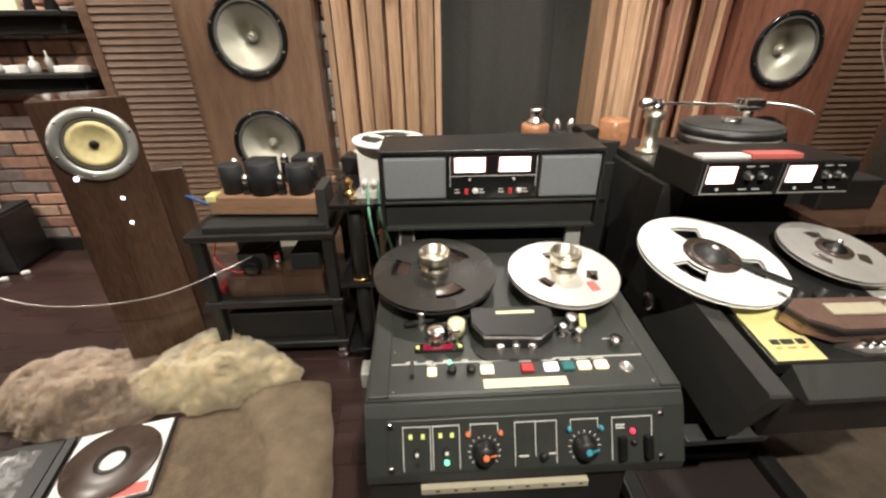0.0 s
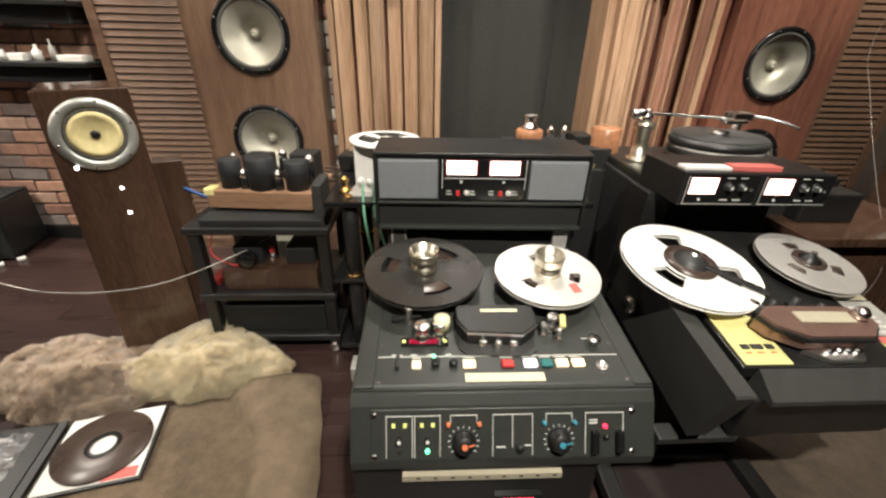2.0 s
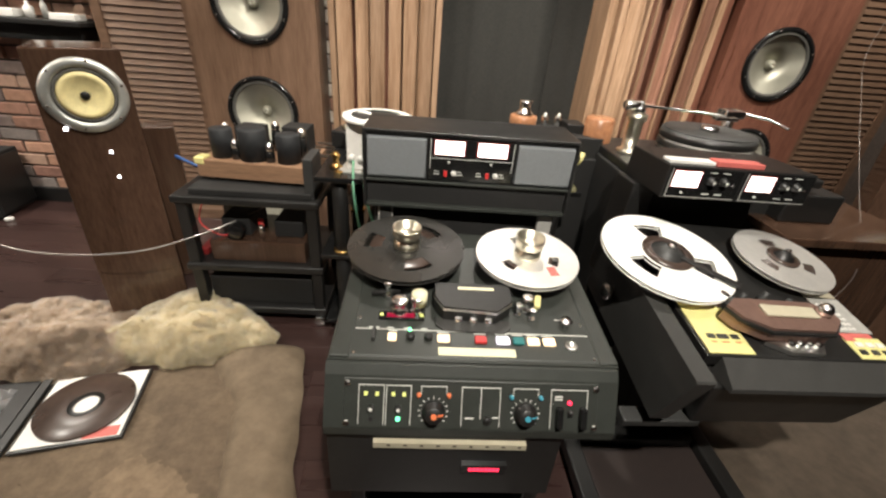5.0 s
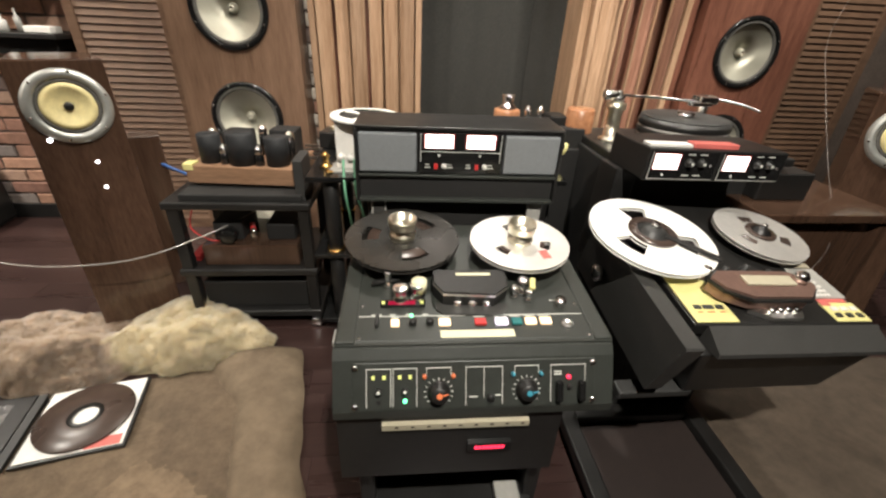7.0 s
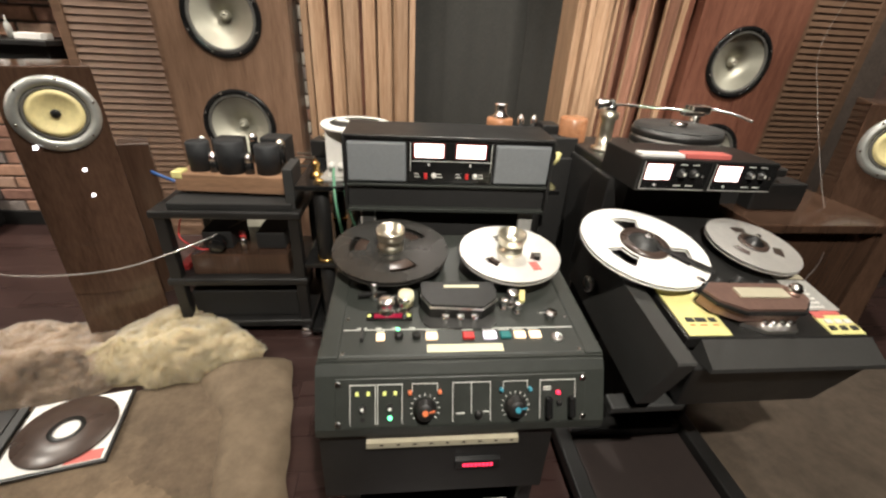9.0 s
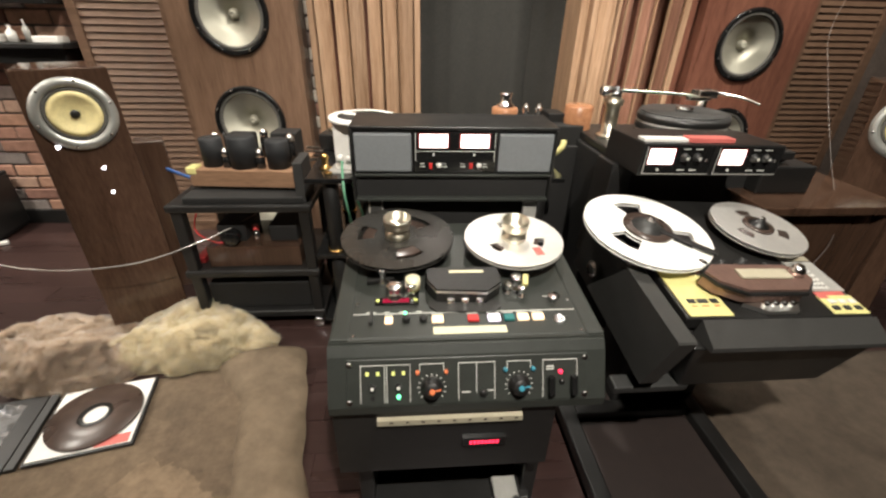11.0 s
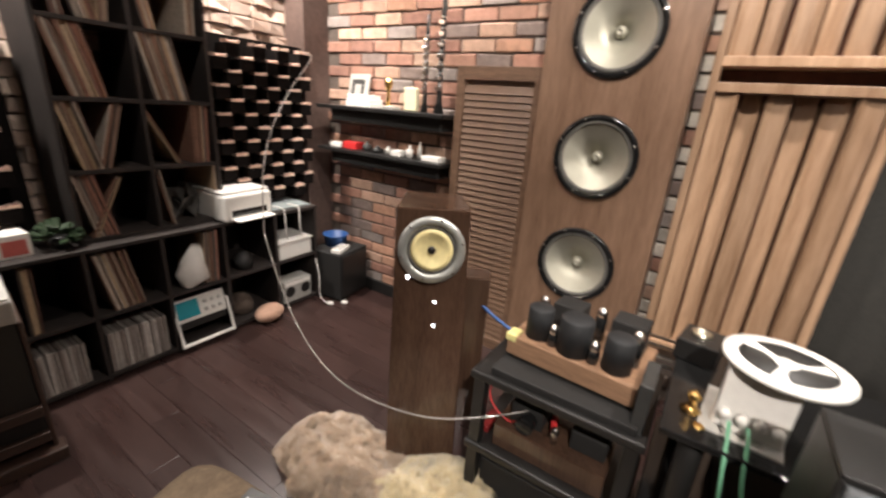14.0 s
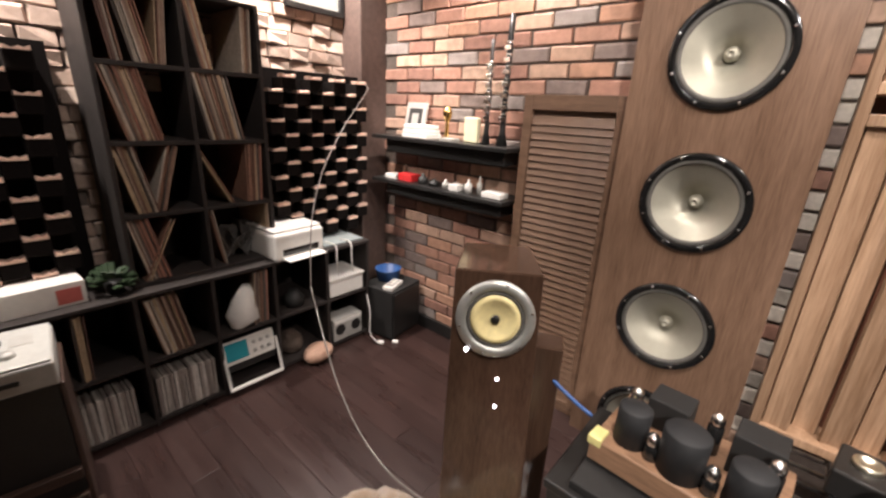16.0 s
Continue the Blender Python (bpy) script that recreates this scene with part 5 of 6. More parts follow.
# ---- soft things on the floor ----
def pelt(name, label, category, outline_fn, cx, cy, rx, ry, height, material, hairs, hair_len, seed, rings=26, segs=96, curl=0.6, m=None, dip=None):
    """A soft mat: a lumpy body and, over it, many short tufts."""
    rnd = random.Random(seed)
    bm = bmesh.new()
    def top(u, a):
        e = outline_fn(a)
        x, y = cx + rx * e * u * math.cos(a), cy + ry * e * u * math.sin(a)
        edge = max(0.0, 1 - u ** 5) ** 0.55
        lump = 0.68 + 0.62 * noise.noise(Vector((x * 6, y * 6, seed))) + 0.10 * abs(noise.noise(Vector((x * 15, y * 15, seed + 5)))) + 0.07 * noise.noise(Vector((x * 42, y * 42, seed + 9)))
        if dip:
            edge *= min(1.0, 0.05 + (math.hypot(x - dip[0], y - dip[1]) / dip[2]) ** 1.5)
        return Vector((x, y, 0.004 + height * edge * max(0.25, lump)))
    centre = bm.verts.new(top(0.0, 0.0))
    prev = None
    for k in range(1, rings + 1):
        ring = [bm.verts.new(top(k / rings, 2 * math.pi * i / segs)) for i in range(segs)]
        for i in range(segs):
            j = (i + 1) % segs
            f = bm.faces.new((centre, ring[i], ring[j]) if prev is None else (prev[i], ring[i], ring[j], prev[j]))
            f.smooth = True
        prev = ring
    base = [bm.verts.new((v.co.x, v.co.y, 0.001)) for v in prev]
    for i in range(segs):
        bm.faces.new((prev[i], base[i], base[(i + 1) % segs], prev[(i + 1) % segs]))
    bm.faces.new(base[::-1])
    t = thing(name, label, category, m)
    part("hide", bm, material, t)
    verts, faces = [], []
    for n in range(hairs):
        a, u = rnd.uniform(0, 2 * math.pi), math.sqrt(rnd.random()) * 1.0
        p = top(min(u, 0.995), a)
        lx, ly = 1.6 * noise.noise(p * 24), 1.6 * noise.noise(p * 24 + Vector((7, 3, 1)))
        lean = Vector((math.cos(a) * u + lx + rnd.uniform(-curl, curl) * 0.4, math.sin(a) * u + ly + rnd.uniform(-curl, curl) * 0.4, 0.8)).normalized()
        ln = hair_len * rnd.uniform(0.6, 1.2)
        w = hair_len * 0.07
        s = Vector((rnd.uniform(-1, 1), rnd.uniform(-1, 1), 0)).normalized() * w
        q = Vector((-s.y, s.x, 0))
        tip = p + lean * ln
        mid = p + lean * ln * 0.5 + Vector((0, 0, ln * 0.08))
        i = len(verts)
        verts += [p - s - Vector((0, 0, 0.002)), p + s - Vector((0, 0, 0.002)), p + q - Vector((0, 0, 0.002)), mid - s * 0.8, mid + s * 0.8, mid + q * 0.8, tip]
        faces += [(i, i + 1, i + 4, i + 3), (i + 1, i + 2, i + 5, i + 4), (i + 2, i, i + 3, i + 5), (i + 3, i + 4, i + 6), (i + 4, i + 5, i + 6), (i + 5, i + 3, i + 6)]
    me = bpy.data.meshes.new("tufts")
    me.from_pydata(verts, [], faces)
    me.materials.append(material)
    for f in me.polygons:
        f.use_smooth = True
    tufts = new("fleece", me)
    tufts.parent = t
    tagged(tufts, kind="stuff")
    return t


def lobes(*terms):
    return lambda a: 1 + sum(k * math.cos(n * a + p) for n, k, p in terms)


pelt("sheepskin", "pale cream sheepskin spread under the loudspeaker", "sheepskin", lobes((2, 0.08, 0.4), (3, 0.09, 1.0), (5, 0.05, 0.3), (9, 0.035, 1), (14, 0.02, 2)), -0.810, 1.230, 0.270, 0.190, 0.135, FUR, 60000, 0.028, 3, rings=44, segs=150, curl=0.95, dip=(-1.09, 1.28, 0.15))
pelt("sheepskin", "pale beige sheepskin on the floor beside the loudspeaker", "sheepskin", lobes((2, 0.05, 1.4), (3, 0.08, 2.0), (5, 0.05, 1.3), (8, 0.03, 2), (13, 0.02, 1)), -1.225, 1.165, 0.270, 0.205, 0.125, FURROSE, 60000, 0.026, 8, rings=44, segs=150, curl=0.95, dip=(-1.09, 1.28, 0.13))


def square(k):
    return lambda a: 1.0 / (abs(math.cos(a)) ** k + abs(math.sin(a)) ** k) ** (1 / k) * (1 + 0.012 * math.cos(11 * a) + 0.01 * math.cos(5 * a + 1))


brown_rug = pelt("plush_rug", "brown plush rug with brushed patches", "rug", square(14), 0.0, 0.0, 0.69, 0.60, 0.024, RUG, 34000, 0.0055, 12, rings=34, segs=120, curl=0.9, m=pose(-0.905, 0.425, 0, 0, 0, 12))
pelt("plush_rug", "brown plush rug under the compact recorder", "rug", square(9), 1.68, 0.42, 0.62, 0.63, 0.020, RUGSHADED, 16000, 0.0055, 17, rings=30, segs=110, curl=0.9)

# its side edge is folded up and over: the smooth underside shows, with a ragged inner border
bm = bmesh.new()
strip = []
for i in range(61):
    q = i / 60
    y = -0.62 + 1.235 * q
    inner = 0.515 - 0.045 * q - 0.10 * max(0.0, q - 0.80) * 5 + 0.014 * noise.noise(Vector((q * 9, 2, 5))) + 0.006 * noise.noise(Vector((q * 40, 7, 1)))
    outer = 0.700 - 0.012 * q + 0.008 * math.sin(q * 9) + 0.006 * noise.noise(Vector((q * 14, 3, 3)))
    h = 0.030 + 0.010 * (0.5 + 0.5 * math.sin(q * 6 + 1)) + 0.030 * max(0, q - 0.75)
    ring = []
    for k in range(15):
        u = k / 14
        rise = h * min(1.0, (u / 0.16) ** 0.5) * min(1.0, ((1 - u) / 0.34)) ** 0.55
        ring.append(bm.verts.new((inner + (outer - inner) * u, y, 0.012 + rise + 0.005 * noise.noise(Vector((u * 5, y * 9, 3))) * math.sin(math.pi * u))))
    strip.append(ring)
for a, b in zip(strip, strip[1:]):
    for k in range(14):
        bm.faces.new((a[k], a[k + 1], b[k + 1], b[k])).smooth = True
bm.faces.new(strip[0]), bm.faces.new(strip[-1][::-1])
part("folded_edge", bm, RUGBACK, brown_rug, "smooth suede underside of the folded rug edge")

# ---- boxed tape on the rug ----
tb = thing("tape_box", "open tape box with a full brown reel of tape", "tape box", pose(-0.945, 0.866, 0.024, 0, 0, 13))
part("tray", B(-0.140, 0.140, -0.140, 0.140, 0.0, 0.010, 0.002), BLACK, tb)
part("card", B(-0.132, 0.132, -0.132, 0.132, 0.010, 0.0125), PAPER, tb, "white card")
part("red_print", B(0.035, 0.125, -0.130, -0.095, 0.0125, 0.0131), REDCARD, tb)
part("tape_pancake", L([(0.047, 0.0125), (0.128, 0.0125), (0.129, 0.014), (0.129, 0.020), (0.128, 0.0215), (0.047, 0.0215)], 72), TAPE, tb, "full pancake of brown tape")
part("hub_ring", L([(0.034, 0.0125), (0.0472, 0.0125), (0.0472, 0.0225), (0.034, 0.0225)], 48), BLACK, tb)
part("hub_label", C(0.0345, 0.0125, 0.0165, 40), PAPER, tb, "white round label")
lidt = thing("open_tape_case", "black tape box lid with crumpled clear film", "box lid", pose(-1.248, 0.796, 0.024, 0, 0, 13))
part("tray", B(-0.140, 0.130, -0.145, 0.145, 0.0, 0.010, 0.002), BLACK, lidt)
part("spine", B(0.134, 0.160, -0.142, 0.142, 0.0, 0.012, 0.002), DARKGREY, lidt)
bm = bmesh.new()
rnd = random.Random(4)
grid = []
for i in range(25):
    col = []
    for j in range(25):
        x, y = -0.12 + 0.20 * i / 24, -0.13 + 0.24 * j / 24
        h = 0.014 + 0.045 * abs(noise.noise(Vector((x * 16, y * 16, 2)))) + 0.02 * abs(noise.noise(Vector((x * 45, y * 45, 7))))
        e = min(1, min(i, 24 - i, j, 24 - j) / 3)
        col.append(bm.verts.new((x + rnd.uniform(-1, 1) * 0.003, y + rnd.uniform(-1, 1) * 0.003, 0.0105 + (h) * e)))
    grid.append(col)
for a, b in zip(grid, grid[1:]):
    for j in range(24):
        bm.faces.new((a[j], b[j], b[j + 1], a[j + 1]))
part("clear_film", bm, PLASTIC, lidt, "crumpled clear plastic film")

# ---- record shelves along the side wall ----
SX = -2.54
shelf = thing("record_shelf", "tall black shelf filled with records", "shelf")
part("back_panel", B(-2.885, -2.880, 0.885, 1.530, 0.66, 1.86), RACKBLACK, shelf)
for y in (0.885, 1.200, 1.515):
    part("upright", B(-2.879, SX, y, y + 0.018, 0.66, 1.86, 0.002), RACKBLACK, shelf)
for z in (0.660, 0.960, 1.258, 1.555, 1.842):
    for y in (0.903, 1.218):
        part("board", B(-2.879, SX - 0.002, y, y + 0.297, z, z + 0.018, 0.002), RACKBLACK, shelf)
LX = -2.47
low = thing("low_cabinet", "long low black cabinet of open compartments", "cabinet")
part("back_panel", B(-2.885, -2.880, -0.35, 2.10, 0.0, 0.645), RACKBLACK, low)
ys = (-0.35, -0.05, 0.25, 0.55, 0.855, 1.160, 1.465, 1.785, 2.085)
for y in ys:
    part("upright", B(-2.879, LX, y, y + 0.018, 0.0, 0.642, 0.002), RACKBLACK, low)
for a, b in zip(ys, ys[1:]):
    for z in (0.012, 0.320):
        part("board", B(-2.879, LX - 0.002, a + 0.018, b, z, z + 0.018, 0.002), RACKBLACK, low)
part("top_board", B(-2.879, LX + 0.004, -0.35, 2.105, 0.642, 0.660, 0.002), RACKBLACK, low)


SLEEVES = [mesh_of("record", B(-0.312, 0.0, -t / 2, t / 2, 0.0, h, 0.0006, 1), SLEEVE) for t, h in ((0.0045, 0.285), (0.007, 0.288), (0.010, 0.286), (0.0055, 0.282))]
srnd = random.Random(21)


def records(y0, y1, z, n, lean=0.0, x=SX, flip=1):
    """n sleeves from y0 on; lean: degrees by which their tops lean towards +y."""
    lean = -lean
    shift = -0.28 * math.sin(radians(lean)) * (0.8 if lean < 0 else 1.0)
    y0, y1 = y0 + shift, y1 + shift
    step = (y1 - y0) / max(1, n)
    for k in range(n):
        me = SLEEVES[srnd.randrange(4)]
        ob = new("record", me)
        a = lean + srnd.uniform(-0.6, 0.6)
        ob.matrix_basis = pose(x - srnd.uniform(0.004, 0.02), y0 + (k + 0.5) * step, z + 0.0005 + 0.006 * abs(math.sin(radians(a))), -a, 0, 0)
        tagged(ob, "worn record sleeve standing on the black shelf", "record", "records on the shelves")


for z, groups in (
    (1.573, ((0.93, 0.97, 4, 6), (0.985, 1.06, 9, 10), (1.13, 1.17, 5, -6), (1.225, 1.275, 6, 10), (1.455, 1.505, 6, -3))),
    (1.276, ((0.915, 1.045, 15, 12), (1.228, 1.385, 17, 11))),
    (0.978, ((0.912, 0.99, 9, 11), (1.085, 1.135, 6, -16), (1.235, 1.25, 2, 26), (1.42, 1.50, 9, -3))),
    (0.678, ((0.912, 0.995, 10, 11), (1.055, 1.085, 4, -26), (1.235, 1.245, 2, 9), (1.495, 1.510, 2, 0))),
):
    for y0, y1, n, lean in groups:
        records(y0, y1, z, n, lean)
records(0.655, 0.70, 0.338, 4, -2, LX)
records(0.90, 1.03, 0.338, 14, 10, LX)
records(1.365, 1.445, 0.338, 8, -3, LX)
case = mesh_of("disc_case", B(-0.16, 0.0, -0.0065, 0.0065, 0.0, 0.20, 0.001, 1), CDCASE)
for y0, n, h in ((0.60, 14, 1), (0.89, 17, 1)):
    for k in range(n):
        ob = new("disc_case", case)
        ob.matrix_basis = pose(LX - 0.015 - srnd.uniform(0, 0.006), y0 + k * 0.0150, 0.0305, srnd.uniform(-1.2, 1.2), 0, 0)
        tagged(ob, "slim pale disc case standing in the cabinet", "disc case", "disc cases in the cabinet")

# staggered block racks
BLOCK = mesh_of("block", B(-0.10, 0.0, -0.040, 0.040, -0.034, 0.030, 0.003, 1), BLOCKBLACK)
bm = bmesh.new()
prism(bm, [(-0.036, 0.010), (-0.036, -0.005), (0.036, -0.005), (0.036, 0.012), (0.018, 0.003), (0.006, 0.008), (-0.012, -0.001)], 0.0, 0.055, Matrix(((0, 0, 1, -0.05), (1, 0, 0, 0), (0, 1, 0, 0.0363), (0, 0, 0, 1))))
LEDGEMESH = mesh_of("ledge", bm, LEDGE)


def block_rack(y0, cols, z0, rows, label):
    r = thing("bottle_rack", label, "rack", group="block racks")
    part("back_panel", B(-2.885, -2.735, y0 - 0.045, y0 + cols * 0.156 + 0.01, z0 - 0.05, z0 + rows * 0.0745), BLOCKBLACK, r)
    for k in range(rows):
        for c in range(cols):
            y = y0 + c * 0.156 + (0.078 if k % 2 else 0.0)
            for name, me in (("block", BLOCK), ("ledge", LEDGEMESH)):
                ob = new(name, me)
                ob.parent = r
                ob.matrix_basis = pose(-2.632, y, z0 + k * 0.0745)
    return r


block_rack(1.640, 4, 0.730, 12, "black staggered bottle rack with pale lit ledges")
block_rack(-0.30, 7, 0.730, 12, "black staggered bottle rack with pale lit ledges behind the shelf")

# things on and in the cabinet
pr = thing("printer", "white desktop printer on the low cabinet", "printer", pose(-2.60, 1.615, 0.660, 0, 0, 4))
part("body", B(-0.15, 0.15, -0.150, 0.150, 0.0, 0.150, 0.018, 3), WHITE, pr)
part("lid", B(-0.14, 0.13, -0.145, 0.145, 0.150, 0.166, 0.007), WHITE, pr)
part("slot", B(0.1495, 0.152, -0.11, 0.11, 0.030, 0.065), GLOSS, pr)
part("paper_tray", B(0.14, 0.22, -0.115, 0.115, 0.014, 0.022, 0.002), PAPER, pr)
gp = solid("clear_plate", B(-2.76, -2.50, 1.80, 2.08, 0.662, 0.672, 0.002), mat("smoky_plate", (0.32, 0.36, 0.36), 0.15, 0, 30, 0.1, 0), "grey translucent plastic lid lying on the cabinet", "lid")
for y in (1.845, 1.95):
    solid("white_cable", tube(bmesh.new(), [(-2.56, y, 0.676), (-2.462, y + 0.005, 0.672), (-2.445, y, 0.58), (-2.458, y + 0.02, 0.48)], 0.004), WHITE, "white cable hanging over the cabinet edge", "cable", group="white cables")
tr = thing("plastic_bin", "clear white plastic storage bin in the cabinet", "bin", pose(-2.60, 1.935, 0.338))
part("body", B(-0.10, 0.125, -0.125, 0.125, 0.0, 0.110, 0.012), WHITE, tr)
part("rim", B(-0.108, 0.133, -0.133, 0.133, 0.110, 0.122, 0.004), WHITE, tr)
rd = thing("radio", "small silver radio with two round speakers", "radio", pose(-2.475, 1.935, 0.030))
part("body", B(-0.12, 0.0, -0.11, 0.11, 0.0, 0.15, 0.008), GREYBOX, rd)
for y in (-0.06, 0.06):
    part("speaker_cone", C(0.036, 0.0, 0.003, 24), BLACK, rd, m=pose(0.0, y, 0.075, 0, 90, 0))
part("dial", B(0.0, 0.003, -0.10, 0.10, 0.118, 0.140), WHITE, rd)
osc = thing("oscilloscope", "pale oscilloscope with a teal screen tilted on its handle", "oscilloscope", pose(-2.455, 1.315, 0.030, 0, -16, 0))
part("case", B(-0.27, 0.0, -0.135, 0.135, 0.085, 0.245, 0.006), BLACK, osc)
part("front_panel", B(-0.002, 0.012, -0.138, 0.138, 0.125, 0.25, 0.004), WHITE, osc)
part("screen", B(0.012, 0.0145, -0.122, -0.010, 0.145, 0.238, 0.002), mat("teal_screen", (0.02, 0.22, 0.26), 0.2, 0, 20, 0.1, 0, emit=0.10), osc, "teal screen")
for n in range(6):
    part("knob", C(0.010, 0.0, 0.012, 14, 0.002), GREYBOX, osc, m=pose(0.012, 0.025 + (n % 3) * 0.038, 0.165 + (n // 3) * 0.045, 0, 90, 0))
for y in (-0.145, 0.130):
    part("handle_arm", B(0.02, 0.035, y, y + 0.015, 0.0, 0.20, 0.004), WHITE, osc)
part("handle_bar", B(0.02, 0.036, -0.145, 0.145, -0.004, 0.014, 0.005), WHITE, osc)
wb = L([(0.0, 0.0), (0.05, 0.005), (0.075, 0.06), (0.070, 0.15), (0.045, 0.20), (0.02, 0.215), (0.0, 0.216)], 28)
for v in wb.verts:
    v.co.x *= 0.55
    v.co += 0.030 * noise.noise_vector(v.co * 11) + 0.010 * noise.noise_vector(v.co * 40)
solid("white_bag", wb, PAPER, "crumpled white plastic bag in the cabinet", "bag", pose(-2.505, 1.285, 0.339, -14, 0, 0))
bm = bmesh.new()
bmesh.ops.create_icosphere(bm, subdivisions=4, radius=1)
for v in bm.verts:
    v.co *= 1 + 0.06 * noise.noise(v.co * 4)
    v.co = Vector((v.co.x * 0.075, v.co.y * 0.10, max(-0.045, v.co.z * 0.05)))
solid("plush_slipper", bm, mat("pink_plush", (0.48, 0.30, 0.22), 0.95, 0, 60, 0.25, 0.8, bump_dist=0.006), "pinkish tan plush slipper on the floor", "slipper", pose(-2.435, 1.685, 0.0455, 0, 0, 20))
bm = bmesh.new()
bmesh.ops.create_icosphere(bm, subdivisions=3, radius=1)
for v in bm.verts:
    v.co = Vector((v.co.x * 0.08, v.co.y * 0.07, max(-0.05, v.co.z * 0.075))) * (1 + 0.1 * noise.noise(v.co * 5))
solid("brown_pouch", bm, TRAY, "brown soft pouch in the cabinet", "pouch", pose(-2.60, 1.60, 0.081))
solid("film_roll", L([(0.0, 0.0), (0.05, 0.0), (0.055, 0.05), (0.03, 0.09), (0, 0.1)], 20), DARKGREY, "dark wrapped roll in the cabinet", "roll", pose(-2.56, 1.62, 0.3385))
heap = thing("plastic_sleeves", "heap of loose grey plastic sleeves", "plastic sleeves", pose(-2.64, 1.385, 0.679))
film = mat("grey_film", (0.18, 0.17, 0.16), 0.25, 0, 30, 0.3, 0.1)
for k in range(14):
    a = srnd.uniform(-0.9, 0.9)
    part("sleeve", B(-0.05, 0.05, -0.002, 0.002, 0, 0.12 + 0.05 * srnd.random(), m=pose(srnd.uniform(-0.1, 0.0), srnd.uniform(-0.07, 0.07), 0.001, math.degrees(a) * 0.8, 0, srnd.uniform(-50, 50)) @ pose(0, 0, 0.004)), film, heap)
sub = thing("floor_speaker", "black box loudspeaker on the floor in the corner", "loudspeaker", pose(-2.42, 2.255, 0.0, 0, 0, 8))
part("cabinet", B(-0.13, 0.13, -0.15, 0.15, 0.012, 0.345, 0.006), MATTE, sub)
part("grille", B(0.130, 0.140, -0.135, 0.135, 0.03, 0.33, 0.005), BLACK, sub)
for x in (-0.10, 0.10):
    for y in (-0.12, 0.12):
        part("foot", C(0.015, 0.0, 0.012, 14, 0.002), BLACK, sub, m=pose(x, y, 0))
bk = thing("blue_basket", "small blue plastic basket on the black loudspeaker", "basket", pose(-2.475, 2.275, 0.346))
part("bowl", L([(0.0, 0.0), (0.07, 0.0), (0.085, 0.075), (0.090, 0.078), (0.080, 0.076), (0.066, 0.006), (0.0, 0.006)], 28), BLUE, bk)
ps = thing("power_strip", "white power strip with black sockets", "power strip", pose(-2.345, 2.20, 0.346, 0, 0, 20))
part("bar", B(-0.035, 0.035, -0.075, 0.075, 0.0, 0.028, 0.005), WHITE, ps)
for n in range(3):
    for k in (-1, 1):
        part("socket", B(k * 0.015 - 0.009, k * 0.015 + 0.009, -0.055 + n * 0.042, -0.03 + n * 0.042, 0.028, 0.0295), BLACK, ps)
for x, y in ((-2.30, 2.06), (-2.24, 2.13)):
    solid("white_plug", B(-0.02, 0.02, -0.012, 0.012, 0.0, 0.02, 0.005), WHITE, "small white plug lying on the floor", "plug", pose(x, y, 0.001, 0, 0, 30), group="plugs on the floor")
solid("white_wire", tube(bmesh.new(), [(-2.30, 2.04, 0.012), (-2.37, 2.03, 0.06), (-2.39, 2.045, 0.20), (-2.44, 2.06, 0.30)], 0.0035), WHITE, "thin white wire at the cabinet end", "cable")

# recorder on its cabinet by the side wall
cabm = pose(-2.35, 0.39, 0.0, 0, 0, -6)
CABWOOD = mat("cabinet_wood", (0.060, 0.034, 0.025), 0.45, 0, 26, 0.4, 0.08, (9, 0.8, 9), second=(0.035, 0.020, 0.015))
cb = thing("recorder_cabinet", "dark wooden cabinet under the portable recorder", "cabinet", cabm)
part("body", B(-0.10, 0.20, -0.42, 0.20, 0.10, 0.570, 0.006), BLACK, cb)
part("side_panel", B(-0.10, 0.205, 0.20, 0.215, 0.02, 0.570, 0.004), CABWOOD, cb)
for z in (0.09, 0.20):
    part("rail", B(0.19, 0.225, -0.42, 0.20, z, z + 0.04, 0.004), CABWOOD, cb)
part("foot_rail", B(0.16, 0.24, -0.44, 0.235, 0.0, 0.05, 0.006), CABWOOD, cb)
rv = thing("portable_recorder", "pale grey portable tape recorder lying flat", "tape recorder", cabm @ pose(0, 0, 0.571))
part("case", B(-0.09, 0.215, -0.40, 0.205, 0.0, 0.085, 0.008), GREYBOX, rv)
part("top_plate", B(-0.085, 0.21, -0.395, 0.20, 0.085, 0.093, 0.003), PALEGREY, rv)
for v in (-0.26, 0.03):
    part("turntable", L([(0, 0.093), (0.055, 0.093), (0.055, 0.10), (0.04, 0.105), (0.04, 0.101), (0, 0.101)], 30), DARKGREY, rv, m=pose(0.02, v, 0))
for n in range(5):
    part("white_key", B(0.214, 0.222, -0.30 + n * 0.05, -0.262 + n * 0.05, 0.03, 0.05, 0.002), WHITE, rv)
part("dark_key", B(0.214, 0.220, 0.06, 0.12, 0.035, 0.05, 0.002), BLACK, rv)
part("reel_ring", L([(0.040, 0.100), (0.052, 0.100), (0.052, 0.108), (0.040, 0.108)], 32), BLACK, rv, m=pose(0.02, 0.03, 0))
part("head_housing", B(0.10, 0.165, -0.16, -0.06, 0.093, 0.112, 0.006), PALEGREY, rv)
part("selector_knob", L([(0, 0.093), (0.022, 0.093), (0.020, 0.108), (0, 0.110)], 20), GREYBOX, rv, m=pose(0.125, 0.10, 0))
part("selector_knob", L([(0, 0.093), (0.016, 0.093), (0.015, 0.105), (0, 0.107)], 20), DARKGREY, rv, m=pose(0.12, -0.21, 0))
